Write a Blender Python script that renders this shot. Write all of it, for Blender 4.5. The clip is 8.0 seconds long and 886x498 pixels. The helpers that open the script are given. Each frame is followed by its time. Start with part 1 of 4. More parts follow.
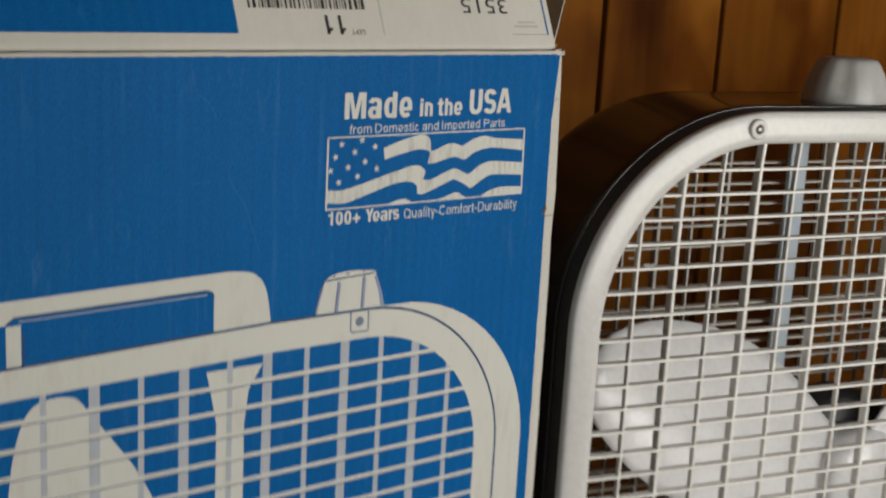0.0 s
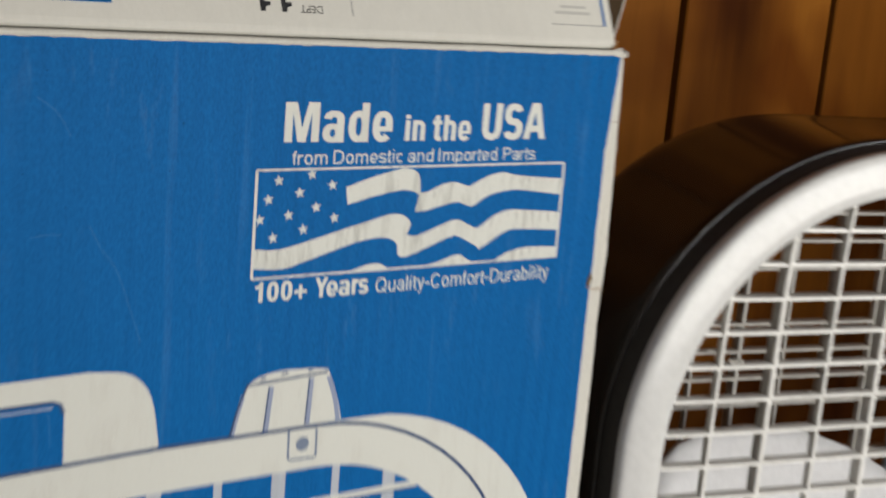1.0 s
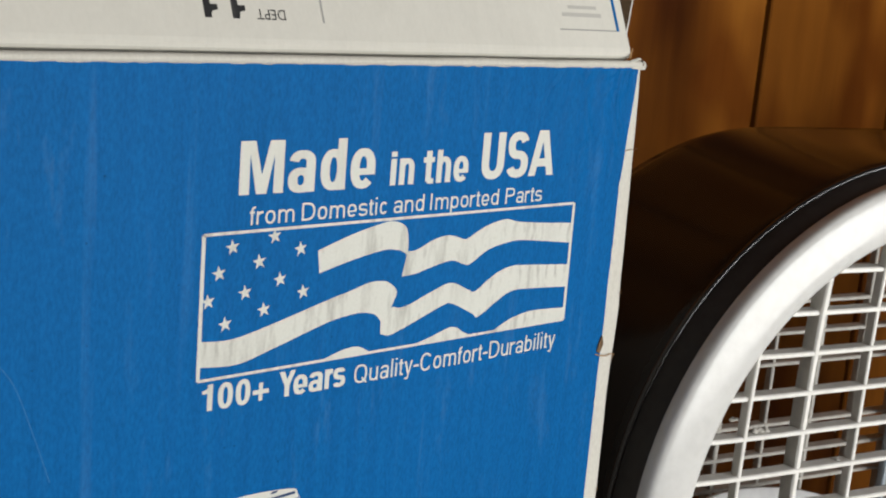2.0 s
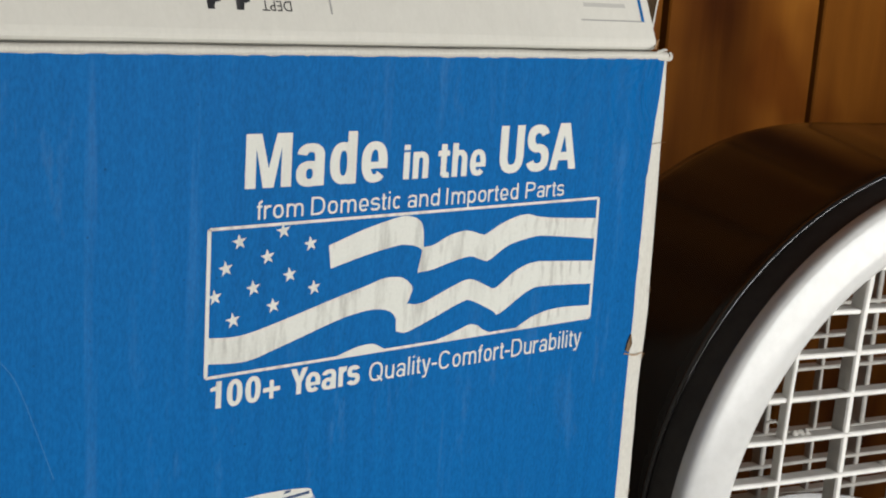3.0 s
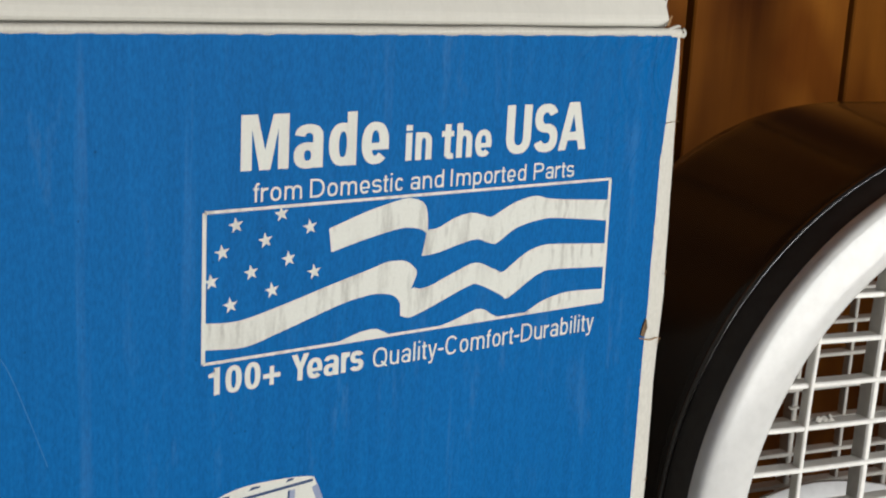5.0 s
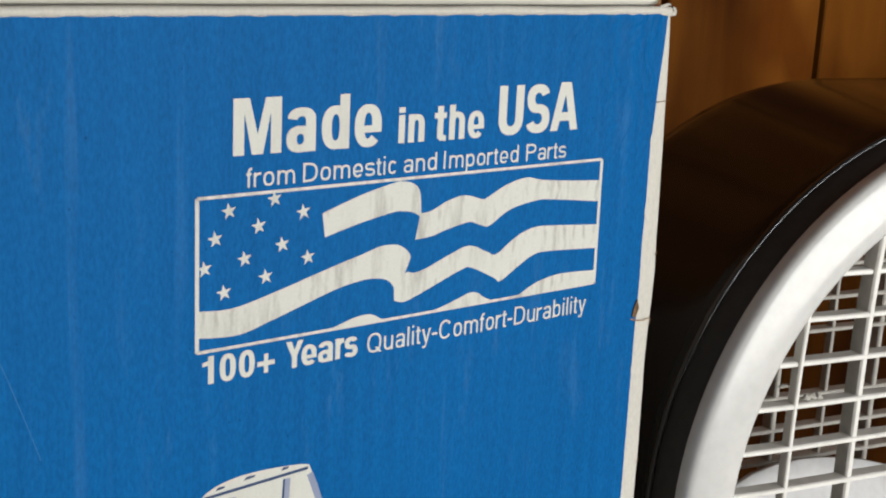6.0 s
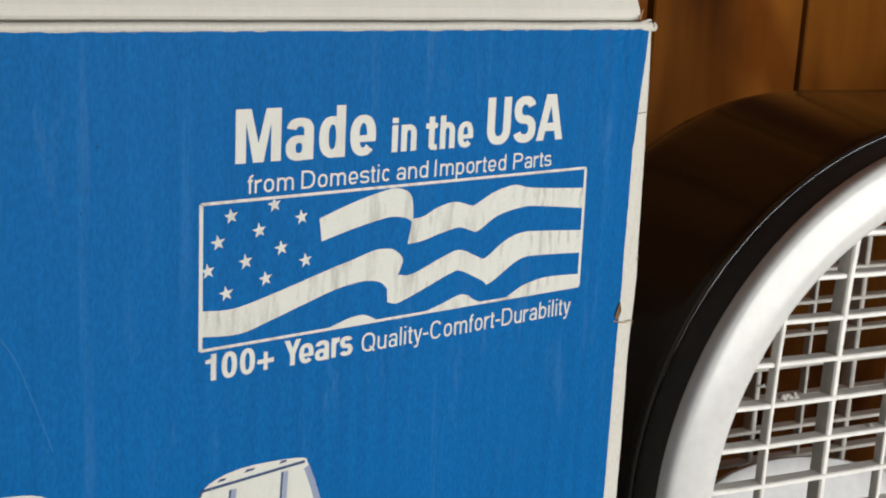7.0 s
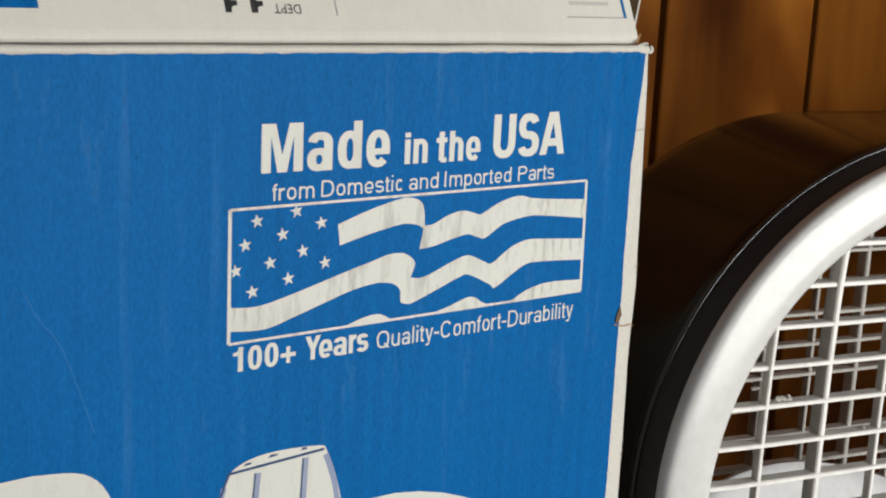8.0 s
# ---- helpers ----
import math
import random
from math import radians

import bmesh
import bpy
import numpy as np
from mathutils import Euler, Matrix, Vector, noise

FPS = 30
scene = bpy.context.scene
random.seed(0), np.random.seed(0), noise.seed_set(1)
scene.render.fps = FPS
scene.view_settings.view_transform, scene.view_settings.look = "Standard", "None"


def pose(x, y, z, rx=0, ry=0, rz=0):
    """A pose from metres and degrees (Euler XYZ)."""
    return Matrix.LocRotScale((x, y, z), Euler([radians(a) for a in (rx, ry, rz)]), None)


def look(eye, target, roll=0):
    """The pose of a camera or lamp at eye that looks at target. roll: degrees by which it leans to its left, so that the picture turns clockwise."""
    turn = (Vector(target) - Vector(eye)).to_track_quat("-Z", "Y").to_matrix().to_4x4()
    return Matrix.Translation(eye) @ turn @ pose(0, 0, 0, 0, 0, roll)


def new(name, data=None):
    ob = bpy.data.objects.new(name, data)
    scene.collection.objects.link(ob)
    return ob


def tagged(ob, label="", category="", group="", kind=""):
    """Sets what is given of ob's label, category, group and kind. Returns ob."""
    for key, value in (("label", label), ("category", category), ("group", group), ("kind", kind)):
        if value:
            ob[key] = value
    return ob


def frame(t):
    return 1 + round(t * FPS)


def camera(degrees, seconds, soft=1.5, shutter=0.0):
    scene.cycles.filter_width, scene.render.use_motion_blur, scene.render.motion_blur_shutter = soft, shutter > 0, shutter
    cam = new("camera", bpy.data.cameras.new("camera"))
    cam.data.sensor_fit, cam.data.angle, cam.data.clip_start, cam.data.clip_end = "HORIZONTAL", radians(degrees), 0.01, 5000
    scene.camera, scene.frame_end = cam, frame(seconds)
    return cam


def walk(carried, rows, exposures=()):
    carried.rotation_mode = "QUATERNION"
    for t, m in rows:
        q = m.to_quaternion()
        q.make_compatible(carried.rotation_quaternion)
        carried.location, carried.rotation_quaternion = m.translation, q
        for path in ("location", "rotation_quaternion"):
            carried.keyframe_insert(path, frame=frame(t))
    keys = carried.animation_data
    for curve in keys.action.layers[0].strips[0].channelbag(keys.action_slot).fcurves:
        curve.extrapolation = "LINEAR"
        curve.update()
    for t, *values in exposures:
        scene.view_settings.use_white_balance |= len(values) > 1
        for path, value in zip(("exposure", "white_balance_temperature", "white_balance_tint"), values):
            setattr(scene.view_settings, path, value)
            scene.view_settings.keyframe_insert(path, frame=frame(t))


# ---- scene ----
cam = camera(37.56, 8.0, soft=2.0, shutter=0.8)
PATH = [
    (0, pose(-0.4815, -0.5327, 0.6225, 77.02, -3.03, -36.72)),
    (0.2, pose(-0.4718, -0.5128, 0.6042, 78.47, -1.64, -37.60)),
    (0.5, pose(-0.3870, -0.4674, 0.5979, 77.81, -3.28, -35.19)),
    (0.7, pose(-0.3495, -0.4206, 0.5994, 78.29, -3.24, -32.90)),
    (1, pose(-0.3285, -0.3670, 0.6034, 76.98, -4.83, -33.65)),
    (1.2, pose(-0.3215, -0.3153, 0.5992, 77.10, -4.31, -37.30)),
    (1.5, pose(-0.3207, -0.2653, 0.6044, 76.28, -5.19, -41.34)),
    (1.7, pose(-0.3132, -0.2534, 0.5993, 76.94, -4.98, -41.59)),
    (2.8, pose(-0.2906, -0.2600, 0.5964, 77.16, -4.09, -38.18)),
    (3, pose(-0.2878, -0.2595, 0.5934, 77.55, -3.74, -38.02)),
    (3.5, pose(-0.2880, -0.2603, 0.5953, 77.11, -3.56, -37.87)),
    (4, pose(-0.2872, -0.2638, 0.5952, 77.24, -3.10, -37.56)),
    (4.5, pose(-0.2814, -0.2588, 0.5966, 76.63, -2.92, -37.19)),
    (4.7, pose(-0.2760, -0.2612, 0.5936, 77.05, -3.00, -36.20)),
    (5.8, pose(-0.2777, -0.2525, 0.5891, 76.28, -2.69, -37.63)),
    (6, pose(-0.2794, -0.2519, 0.5908, 76.09, -2.69, -38.01)),
    (6.5, pose(-0.2826, -0.2571, 0.5945, 75.86, -2.72, -38.07)),
    (7, pose(-0.2897, -0.2643, 0.5933, 76.52, -2.86, -38.44)),
    (7.5, pose(-0.2969, -0.2772, 0.5958, 76.75, -2.89, -38.00)),
    (8, pose(-0.3038, -0.2907, 0.5939, 77.68, -2.67, -37.22)),
]
EXPOSURES = [(0, -0.70, 6800, 8), (0.5, -0.46, 6750, 8), (1, -0.31, 6650, 9), (1.5, -0.14, 6550, 8), (3, -0.14, 6500, 8), (8, -0.12, 6550, 8)]
walk(cam, PATH, EXPOSURES)

# ---- world and light ----
world_sky = bpy.data.worlds.new("sky")
scene.world = world_sky
world_sky.use_nodes = True
wn = world_sky.node_tree
sky = wn.nodes.new("ShaderNodeTexSky")
sky.sky_type, sky.sun_disc = "NISHITA", False
sky.sun_elevation, sky.sun_rotation = radians(40), radians(160)
wn.links.new(sky.outputs[0], wn.nodes["Background"].inputs[0])
wn.nodes["Background"].inputs[1].default_value = 0.12


def area(name, eye, target, sx, sy, power, colour):
    lamp = bpy.data.lights.new(name, "AREA")
    lamp.shape, lamp.size, lamp.size_y, lamp.energy, lamp.color = "RECTANGLE", sx, sy, power, colour
    ob = new(name, lamp)
    ob.matrix_world = look(eye, target)
    return ob


ROOM = (-1.2, 1.8, -1.03, 0.243, 2.4)  # x from, x to, y from, y to, height
area("window_light", (0.27, -1.0, 0.57), (0.24, 0, 0.50), 0.9, 0.62, 15.6, (1.0, 0.985, 0.97))


# ---- materials ----
def material(name, base, rough=0.5, metal=0.0):
    m = bpy.data.materials.new(name)
    m.use_nodes = True
    b = m.node_tree.nodes["Principled BSDF"]
    b.inputs["Base Color"].default_value = (*base, 1)
    b.inputs["Roughness"].default_value, b.inputs["Metallic"].default_value = rough, metal
    return m, m.node_tree, b


def node(tree, kind, **inputs):
    n = tree.nodes.new(kind)
    for key, value in inputs.items():
        n.inputs[key.replace("_", " ")].default_value = value
    return n


def place(tree, scale):
    co = tree.nodes.new("ShaderNodeTexCoord")
    mp = node(tree, "ShaderNodeMapping", Scale=scale)
    tree.links.new(co.outputs["Object"], mp.inputs["Vector"])
    return mp.outputs["Vector"]


def noise_of(tree, vector, scale, detail=4.0, rough=0.55):
    n = node(tree, "ShaderNodeTexNoise", Scale=scale, Detail=detail, Roughness=rough)
    tree.links.new(vector, n.inputs["Vector"])
    return n.outputs["Fac"]


def ramp(tree, fac, stops):
    r = tree.nodes.new("ShaderNodeValToRGB")
    while len(r.color_ramp.elements) < len(stops):
        r.color_ramp.elements.new(0.5)
    for e, (at, colour) in zip(r.color_ramp.elements, stops):
        e.position, e.color = at, (*colour, 1)
    tree.links.new(fac, r.inputs["Fac"])
    return r.outputs["Color"]


def mix(tree, a, b, fac, how="MIX"):
    n = tree.nodes.new("ShaderNodeMix")
    n.data_type, n.blend_type = "RGBA", how
    for socket, value in ((n.inputs[0], fac), (n.inputs[6], a), (n.inputs[7], b)):
        if isinstance(value, (int, float)):
            socket.default_value = value
        elif isinstance(value, tuple):
            socket.default_value = (*value, 1)
        else:
            tree.links.new(value, socket)
    return n.outputs[2]


def bump(tree, b, height, strength, distance):
    n = node(tree, "ShaderNodeBump", Strength=strength, Distance=distance)
    tree.links.new(height, n.inputs["Height"])
    tree.links.new(n.outputs["Normal"], b.inputs["Normal"])


def card_material(name, base, worn, rough, fleck=1.0, creased=False):
    """Printed or bare corrugated card: upright flutes, fibre speckle, a few pale scuffs."""
    m, t, b = material(name, base, rough)
    flutes = noise_of(t, place(t, (300, 300, 2.5)), 1.0, 4, 0.65)
    fibre = noise_of(t, place(t, (1, 1, 0.4)), 1300, 4, 0.7)
    broad = noise_of(t, place(t, (9, 9, 5)), 1.0, 4)
    scuff = noise_of(t, place(t, (150, 150, 30)), 1.0, 5, 0.7)
    patch = noise_of(t, place(t, (14, 14, 14)), 1.0, 2)
    dark = tuple(c * 0.76 for c in base)
    light = tuple(min(1, c * 1.18 + 0.001) for c in base)
    c1 = ramp(t, flutes, [(0.3, dark), (0.7, light)])
    c2 = mix(t, base, c1, 0.5 if fleck > 0.5 else 0.3)
    c3 = mix(t, c2, ramp(t, fibre, [(0.35, tuple(c * (1 - 0.55 * fleck) for c in base)), (0.65, tuple(min(1, c * (1 + 0.5 * fleck) + 0.004 * fleck) for c in base))]), 0.40)
    c4 = mix(t, c3, ramp(t, broad, [(0.3, dark), (0.7, light)]), 0.35)
    gate = mix(t, ramp(t, scuff, [(0.56, (0, 0, 0)), (0.76, (1, 1, 1))]), ramp(t, patch, [(0.44, (0, 0, 0)), (0.62, (1, 1, 1))]), 1.0, "MULTIPLY")
    c5 = mix(t, c4, worn, mix(t, (0, 0, 0), gate, 0.17))
    t.links.new(c5, b.inputs["Base Color"])
    b.inputs["Specular IOR Level"].default_value = 0.06
    speck = node(t, "ShaderNodeTexVoronoi", Scale=150.0)
    t.links.new(place(t, (1, 1, 1)), speck.inputs["Vector"])
    c6 = mix(t, c5, tuple(c * 0.45 for c in base), ramp(t, speck.outputs["Distance"], [(0.03, (0.7 * fleck,) * 3), (0.06, (0, 0, 0))]))
    t.links.new(c6, b.inputs["Base Color"])
    crumple = noise_of(t, place(t, (55, 55, 38)), 1.0, 3, 0.5)
    height = mix(t, flutes, crumple, 0.65)
    if creased:
        wave = node(t, "ShaderNodeTexWave", Scale=46.0, Distortion=0.7, Detail=2.0, Detail_Scale=1.5)
        t.links.new(place(t, (1, 0, 0.03)), wave.inputs["Vector"])
        c7 = mix(t, c6, ramp(t, wave.outputs["Fac"], [(0.1, (0.86, 0.90, 0.92)), (0.9, (1.10, 1.06, 1.04))]), ramp(t, noise_of(t, place(t, (14, 14, 9)), 1.0, 2), [(0.38, (0.1, 0.1, 0.1)), (0.62, (0.5, 0.5, 0.5))]), "MULTIPLY")
        pale = noise_of(t, place(t, (210, 210, 7)), 1.0, 3, 0.6)
        smear = mix(t, ramp(t, pale, [(0.60, (0, 0, 0)), (0.74, (1, 1, 1))]), ramp(t, noise_of(t, place(t, (17, 17, 12)), 1.0, 3), [(0.46, (0, 0, 0)), (0.64, (1, 1, 1))]), 1.0, "MULTIPLY")
        t.links.new(mix(t, c7, worn, mix(t, (0, 0, 0), smear, 0.13)), b.inputs["Base Color"])
        corner = tree_distance(t, (CW / 2, -CD / 2, CH), 0.075)
        folds = node(t, "ShaderNodeTexNoise", Scale=1.0, Detail=3.0, Distortion=1.2)
        t.links.new(place(t, (75, 75, 48)), folds.inputs["Vector"])
        ridge = ramp(t, folds.outputs["Fac"], [(0.40, (0, 0, 0)), (0.5, (1, 1, 1)), (0.60, (0, 0, 0))])
        height = mix(t, mix(t, (0, 0, 0), height, 0.45), mix(t, (0, 0, 0), ridge, corner), mix(t, (0, 0, 0), (0.55, 0.55, 0.55), corner))
    if creased:
        bump(t, b, height, 0.8, 0.0012)
    else:
        bump(t, b, height, 0.35 if fleck > 0.5 else 0.16, 0.0012)
    return m


def tree_distance(tree, centre, reach):
    """One at a worn corner, fading to nothing at the reach."""
    co = tree.nodes.new("ShaderNodeTexCoord")
    gap = tree.nodes.new("ShaderNodeVectorMath")
    gap.operation = "DISTANCE"
    tree.links.new(co.outputs["Object"], gap.inputs[0])
    gap.inputs[1].default_value = centre
    fade = tree.nodes.new("ShaderNodeMapRange")
    for key, value in (("From Min", 0.0), ("From Max", reach), ("To Min", 1.0), ("To Max", 0.0)):
        fade.inputs[key].default_value = value
    tree.links.new(gap.outputs["Value"], fade.inputs["Value"])
    return fade.outputs[0]


CW, CD, CH, TH = 0.54, 0.128, 0.570, 0.004  # carton: width, depth, height, board


BLUE = card_material("blue printed card", (0.001, 0.103, 0.322), (0.16, 0.32, 0.55), 0.55, creased=True)
WHITE_CARD = card_material("white coated card", (0.60, 0.587, 0.535), (0.40, 0.36, 0.28), 0.6, 0.12)
FOLD_CARD = card_material("scuffed white fold", (0.585, 0.57, 0.515), (0.26, 0.21, 0.16), 0.7, 0.45)
KRAFT = card_material("brown kraft card", (0.33, 0.2, 0.1), (0.45, 0.32, 0.2), 0.8)
OLD_KRAFT = card_material("dirty torn kraft", (0.17, 0.11, 0.065), (0.3, 0.2, 0.12), 0.85)

# kraft with the shade of the carton's gaps put into its colour
SHADED_KRAFT = card_material("kraft darkened as shade", (0.055, 0.036, 0.02), (0.12, 0.08, 0.05), 0.9)


def ink_material(name, base, stain, rubbing=0.85):
    m, t, b = material(name, base, 0.6)
    b.inputs["Specular IOR Level"].default_value = 0.2
    streak = noise_of(t, place(t, (190, 190, 34)), 1.0, 5, 0.7)
    patch = noise_of(t, place(t, (30, 30, 40)), 1.0, 2)
    speck = noise_of(t, place(t, (1, 1, 1)), 1500, 2)
    gate = mix(t, ramp(t, streak, [(0.48, (0, 0, 0)), (0.66, (1, 1, 1))]), ramp(t, patch, [(0.36, (0, 0, 0)), (0.56, (1, 1, 1))]), 1.0, "MULTIPLY")
    c = mix(t, base, stain, mix(t, (0, 0, 0), gate, 1.0))
    wave = node(t, "ShaderNodeTexWave", Scale=85.0, Distortion=2.0, Detail=2.0, Detail_Scale=3.0)
    t.links.new(place(t, (1, 1, 1)), wave.inputs["Vector"])
    dash = noise_of(t, place(t, (70, 70, 120)), 1.0, 3, 0.6)
    rubbed = mix(t, ramp(t, wave.outputs["Fac"], [(0.72, (0, 0, 0)), (0.97, (1, 1, 1))]), ramp(t, dash, [(0.48, (0, 0, 0)), (0.66, (1, 1, 1))]), 1.0, "MULTIPLY")
    c = mix(t, c, stain, mix(t, (0, 0, 0), rubbed, rubbing))
    c = mix(t, c, ramp(t, speck, [(0.3, tuple(v * 0.86 for v in base)), (0.6, base)]), 0.4)
    t.links.new(c, b.inputs["Base Color"])
    return m


INK_WHITE = ink_material("unprinted white of the card", (0.605, 0.612, 0.565), (0.27, 0.262, 0.24))
INK_CLEAN = ink_material("cleaner white of the card", (0.605, 0.612, 0.565), (0.53, 0.52, 0.475), 0.10)
INK_FAINT = ink_material("very faint grey print", (0.45, 0.44, 0.41), (0.5, 0.49, 0.46), 0.1)
INK_GREY = ink_material("pale grey print", (0.42, 0.45, 0.5), (0.34, 0.36, 0.4))
INK_LINE = ink_material("dark blue print line", (0.03, 0.06, 0.14), (0.06, 0.09, 0.17))
INK_FLUTE = ink_material("grey blue print shading", (0.24, 0.28, 0.40), (0.34, 0.37, 0.46))
SCREW_INK = ink_material("slate blue print", (0.16, 0.2, 0.28), (0.2, 0.24, 0.3))
INK_BLACK = ink_material("black print", (0.02, 0.02, 0.022), (0.06, 0.06, 0.06))
INK_SOFT = ink_material("faint grey print", (0.30, 0.30, 0.29), (0.38, 0.37, 0.35))


def wood_material():
    m, t, b = material("amber stained pine", (0.2, 0.08, 0.015), 0.45)
    info = t.nodes.new("ShaderNodeObjectInfo")
    co = t.nodes.new("ShaderNodeTexCoord")
    shift = node(t, "ShaderNodeVectorMath")
    shift.operation = "MULTIPLY_ADD"
    comb = t.nodes.new("ShaderNodeCombineXYZ")
    for i in range(3):
        t.links.new(info.outputs["Random"], comb.inputs[i])
    t.links.new(comb.outputs[0], shift.inputs[0])
    shift.inputs[1].default_value = (4.3, 3.0, 6.1)
    t.links.new(co.outputs["Object"], shift.inputs[2])

    def mapped(scale):
        mp = node(t, "ShaderNodeMapping", Scale=scale)
        t.links.new(shift.outputs[0], mp.inputs["Vector"])
        return mp.outputs["Vector"]
    fine = noise_of(t, mapped((160, 20, 5)), 1.0, 6, 0.6)
    bands = noise_of(t, mapped((11, 6, 2.4)), 1.0, 4, 0.5)
    cloud = noise_of(t, mapped((11, 3, 10)), 1.0, 2)
    c = ramp(t, bands, [(0.3, (0.075, 0.019, 0.0015)), (0.47, (0.205, 0.067, 0.0075)), (0.66, (0.335, 0.12, 0.015))])
    c = mix(t, c, ramp(t, fine, [(0.35, (0.09, 0.03, 0.004)), (0.65, (0.26, 0.095, 0.012))]), 0.15)
    c = mix(t, c, ramp(t, cloud, [(0.36, (0.5, 0.38, 0.3)), (0.56, (1, 1, 1))]), 0.9, "MULTIPLY")
    c = mix(t, c, ramp(t, info.outputs["Random"], [(0, (0.88, 0.86, 0.82)), (1, (1, 1, 1))]), 1.0, "MULTIPLY")
    t.links.new(c, b.inputs["Base Color"])
    b.inputs["Specular IOR Level"].default_value = 0.12
    bump(t, b, fine, 0.15, 0.001)
    return m


def paint_material(name, base, rough, grain=0.0, speck=0.06):
    m, t, b = material(name, base, rough)
    big = noise_of(t, place(t, (6, 6, 6)), 1.0, 4)
    small = noise_of(t, place(t, (1, 1, 1)), 240, 3)
    lo, hi = tuple(c * (1 - speck * 2) for c in base), tuple(min(1, c * (1 + speck)) for c in base)
    c = mix(t, ramp(t, big, [(0.3, lo), (0.7, hi)]), ramp(t, small, [(0.3, lo), (0.6, hi)]), 0.4)
    t.links.new(c, b.inputs["Base Color"])
    r = t.nodes.new("ShaderNodeMapRange")
    r.inputs["To Min"].default_value, r.inputs["To Max"].default_value = rough * 0.8, rough * 1.25
    t.links.new(big, r.inputs["Value"])
    t.links.new(r.outputs[0], b.inputs["Roughness"])
    if grain:
        bump(t, b, small, grain, 0.0006)
    return m


WOOD = wood_material()
GROOVE = paint_material("dark groove behind the boards", (0.004, 0.002, 0.001), 0.9)
FAN_WHITE = paint_material("glossy white plastic", (0.62, 0.62, 0.605), 0.22, 0.03)
GRILLE_WHITE = paint_material("satin off-white plastic", (0.79, 0.78, 0.74), 0.4, 0.05, 0.1)
REAR_WHITE = paint_material("darker off-white plastic", (0.50, 0.48, 0.44), 0.5, 0.05, 0.14)
BLADE_WHITE = paint_material("pale grey-white blade plastic", (0.79, 0.79, 0.80), 0.16, 0.02)
SHELL_DARK = paint_material("charcoal enamelled steel", (0.016, 0.0138, 0.012), 0.15, 0.012, 0.15)
COLLAR = paint_material("dull dark grey enamel", (0.045, 0.043, 0.043), 0.55, 0.02, 0.15)
COLLAR.node_tree.nodes["Principled BSDF"].inputs["Specular IOR Level"].default_value = 0.2
SHELL_DARK.node_tree.nodes["Principled BSDF"].inputs["Specular IOR Level"].default_value = 0.32
EDGE_BLACK = paint_material("glossy black enamel", (0.012, 0.012, 0.014), 0.16, 0.05, 0.15)
EDGE_BLACK.node_tree.nodes["Principled BSDF"].inputs["Specular IOR Level"].default_value = 0.9
STEEL = paint_material("galvanised steel", (0.42, 0.48, 0.54), 0.55, 0.03)
STEEL.node_tree.nodes["Principled BSDF"].inputs["Metallic"].default_value = 0.3
MOTOR = paint_material("black motor housing", (0.015, 0.015, 0.016), 0.5)
KNOB_GREY = paint_material("light grey plastic", (0.42, 0.42, 0.41), 0.42, 0.05)
SCREW = paint_material("dull screw steel", (0.3, 0.29, 0.28), 0.4)
SCREW.node_tree.nodes["Principled BSDF"].inputs["Metallic"].default_value = 0.9
PLASTER = paint_material("brown panelled wall", (0.2, 0.09, 0.025), 0.7, 0.1, 0.15)
CREAM = paint_material("cream wall paint", (0.66, 0.63, 0.57), 0.8, 0.1)
CEILING = paint_material("white ceiling paint", (0.6, 0.59, 0.56), 0.9, 0.1)
FLOOR = paint_material("brown carpet", (0.16, 0.11, 0.07), 0.95, 0.6, 0.2)
FRAME_WHITE = paint_material("white window paint", (0.7, 0.7, 0.68), 0.5)


# ---- building helpers ----
def link_mesh(name, bm, mat, smooth=False):
    me = bpy.data.meshes.new(name)
    bmesh.ops.recalc_face_normals(bm, faces=bm.faces)
    bm.to_mesh(me)
    bm.free()
    me.materials.append(mat)
    if smooth:
        for poly in me.polygons:
            poly.use_smooth = True
    return me


def part(name, bm, mat, parent=None, label="", smooth=False):
    ob = new(name, link_mesh(name, bm, mat, smooth))
    ob.parent = parent
    if label:
        ob["label"] = label
    return ob


def box_bm(x0, x1, y0, y1, z0, z1, bevel=0.0, seg=2):
    bm = bmesh.new()
    bmesh.ops.create_cube(bm, size=1)
    for v in bm.verts:
        v.co = Vector(((x0 + x1) / 2 + v.co.x * (x1 - x0), (y0 + y1) / 2 + v.co.y * (y1 - y0), (z0 + z1) / 2 + v.co.z * (z1 - z0)))
    if bevel:
        bmesh.ops.bevel(bm, geom=bm.edges[:], offset=bevel, segments=seg, affect="EDGES", profile=0.5)
    return bm


def loft(rings, closed_path, closed_profile):
    """A skin over rings of points; each ring has the same number of points."""
    bm = bmesh.new()
    rows = [[bm.verts.new(p) for p in ring] for ring in rings]
    n, k = len(rows), len(rows[0])
    for i in range(n if closed_path else n - 1):
        for j in range(k if closed_profile else k - 1):
            a, b = rows[i], rows[(i + 1) % n]
            bm.faces.new((a[j], a[(j + 1) % k], b[(j + 1) % k], b[j]))
    if closed_profile and not closed_path:
        bm.faces.new(rows[0])
        bm.faces.new(rows[-1])
    return bm


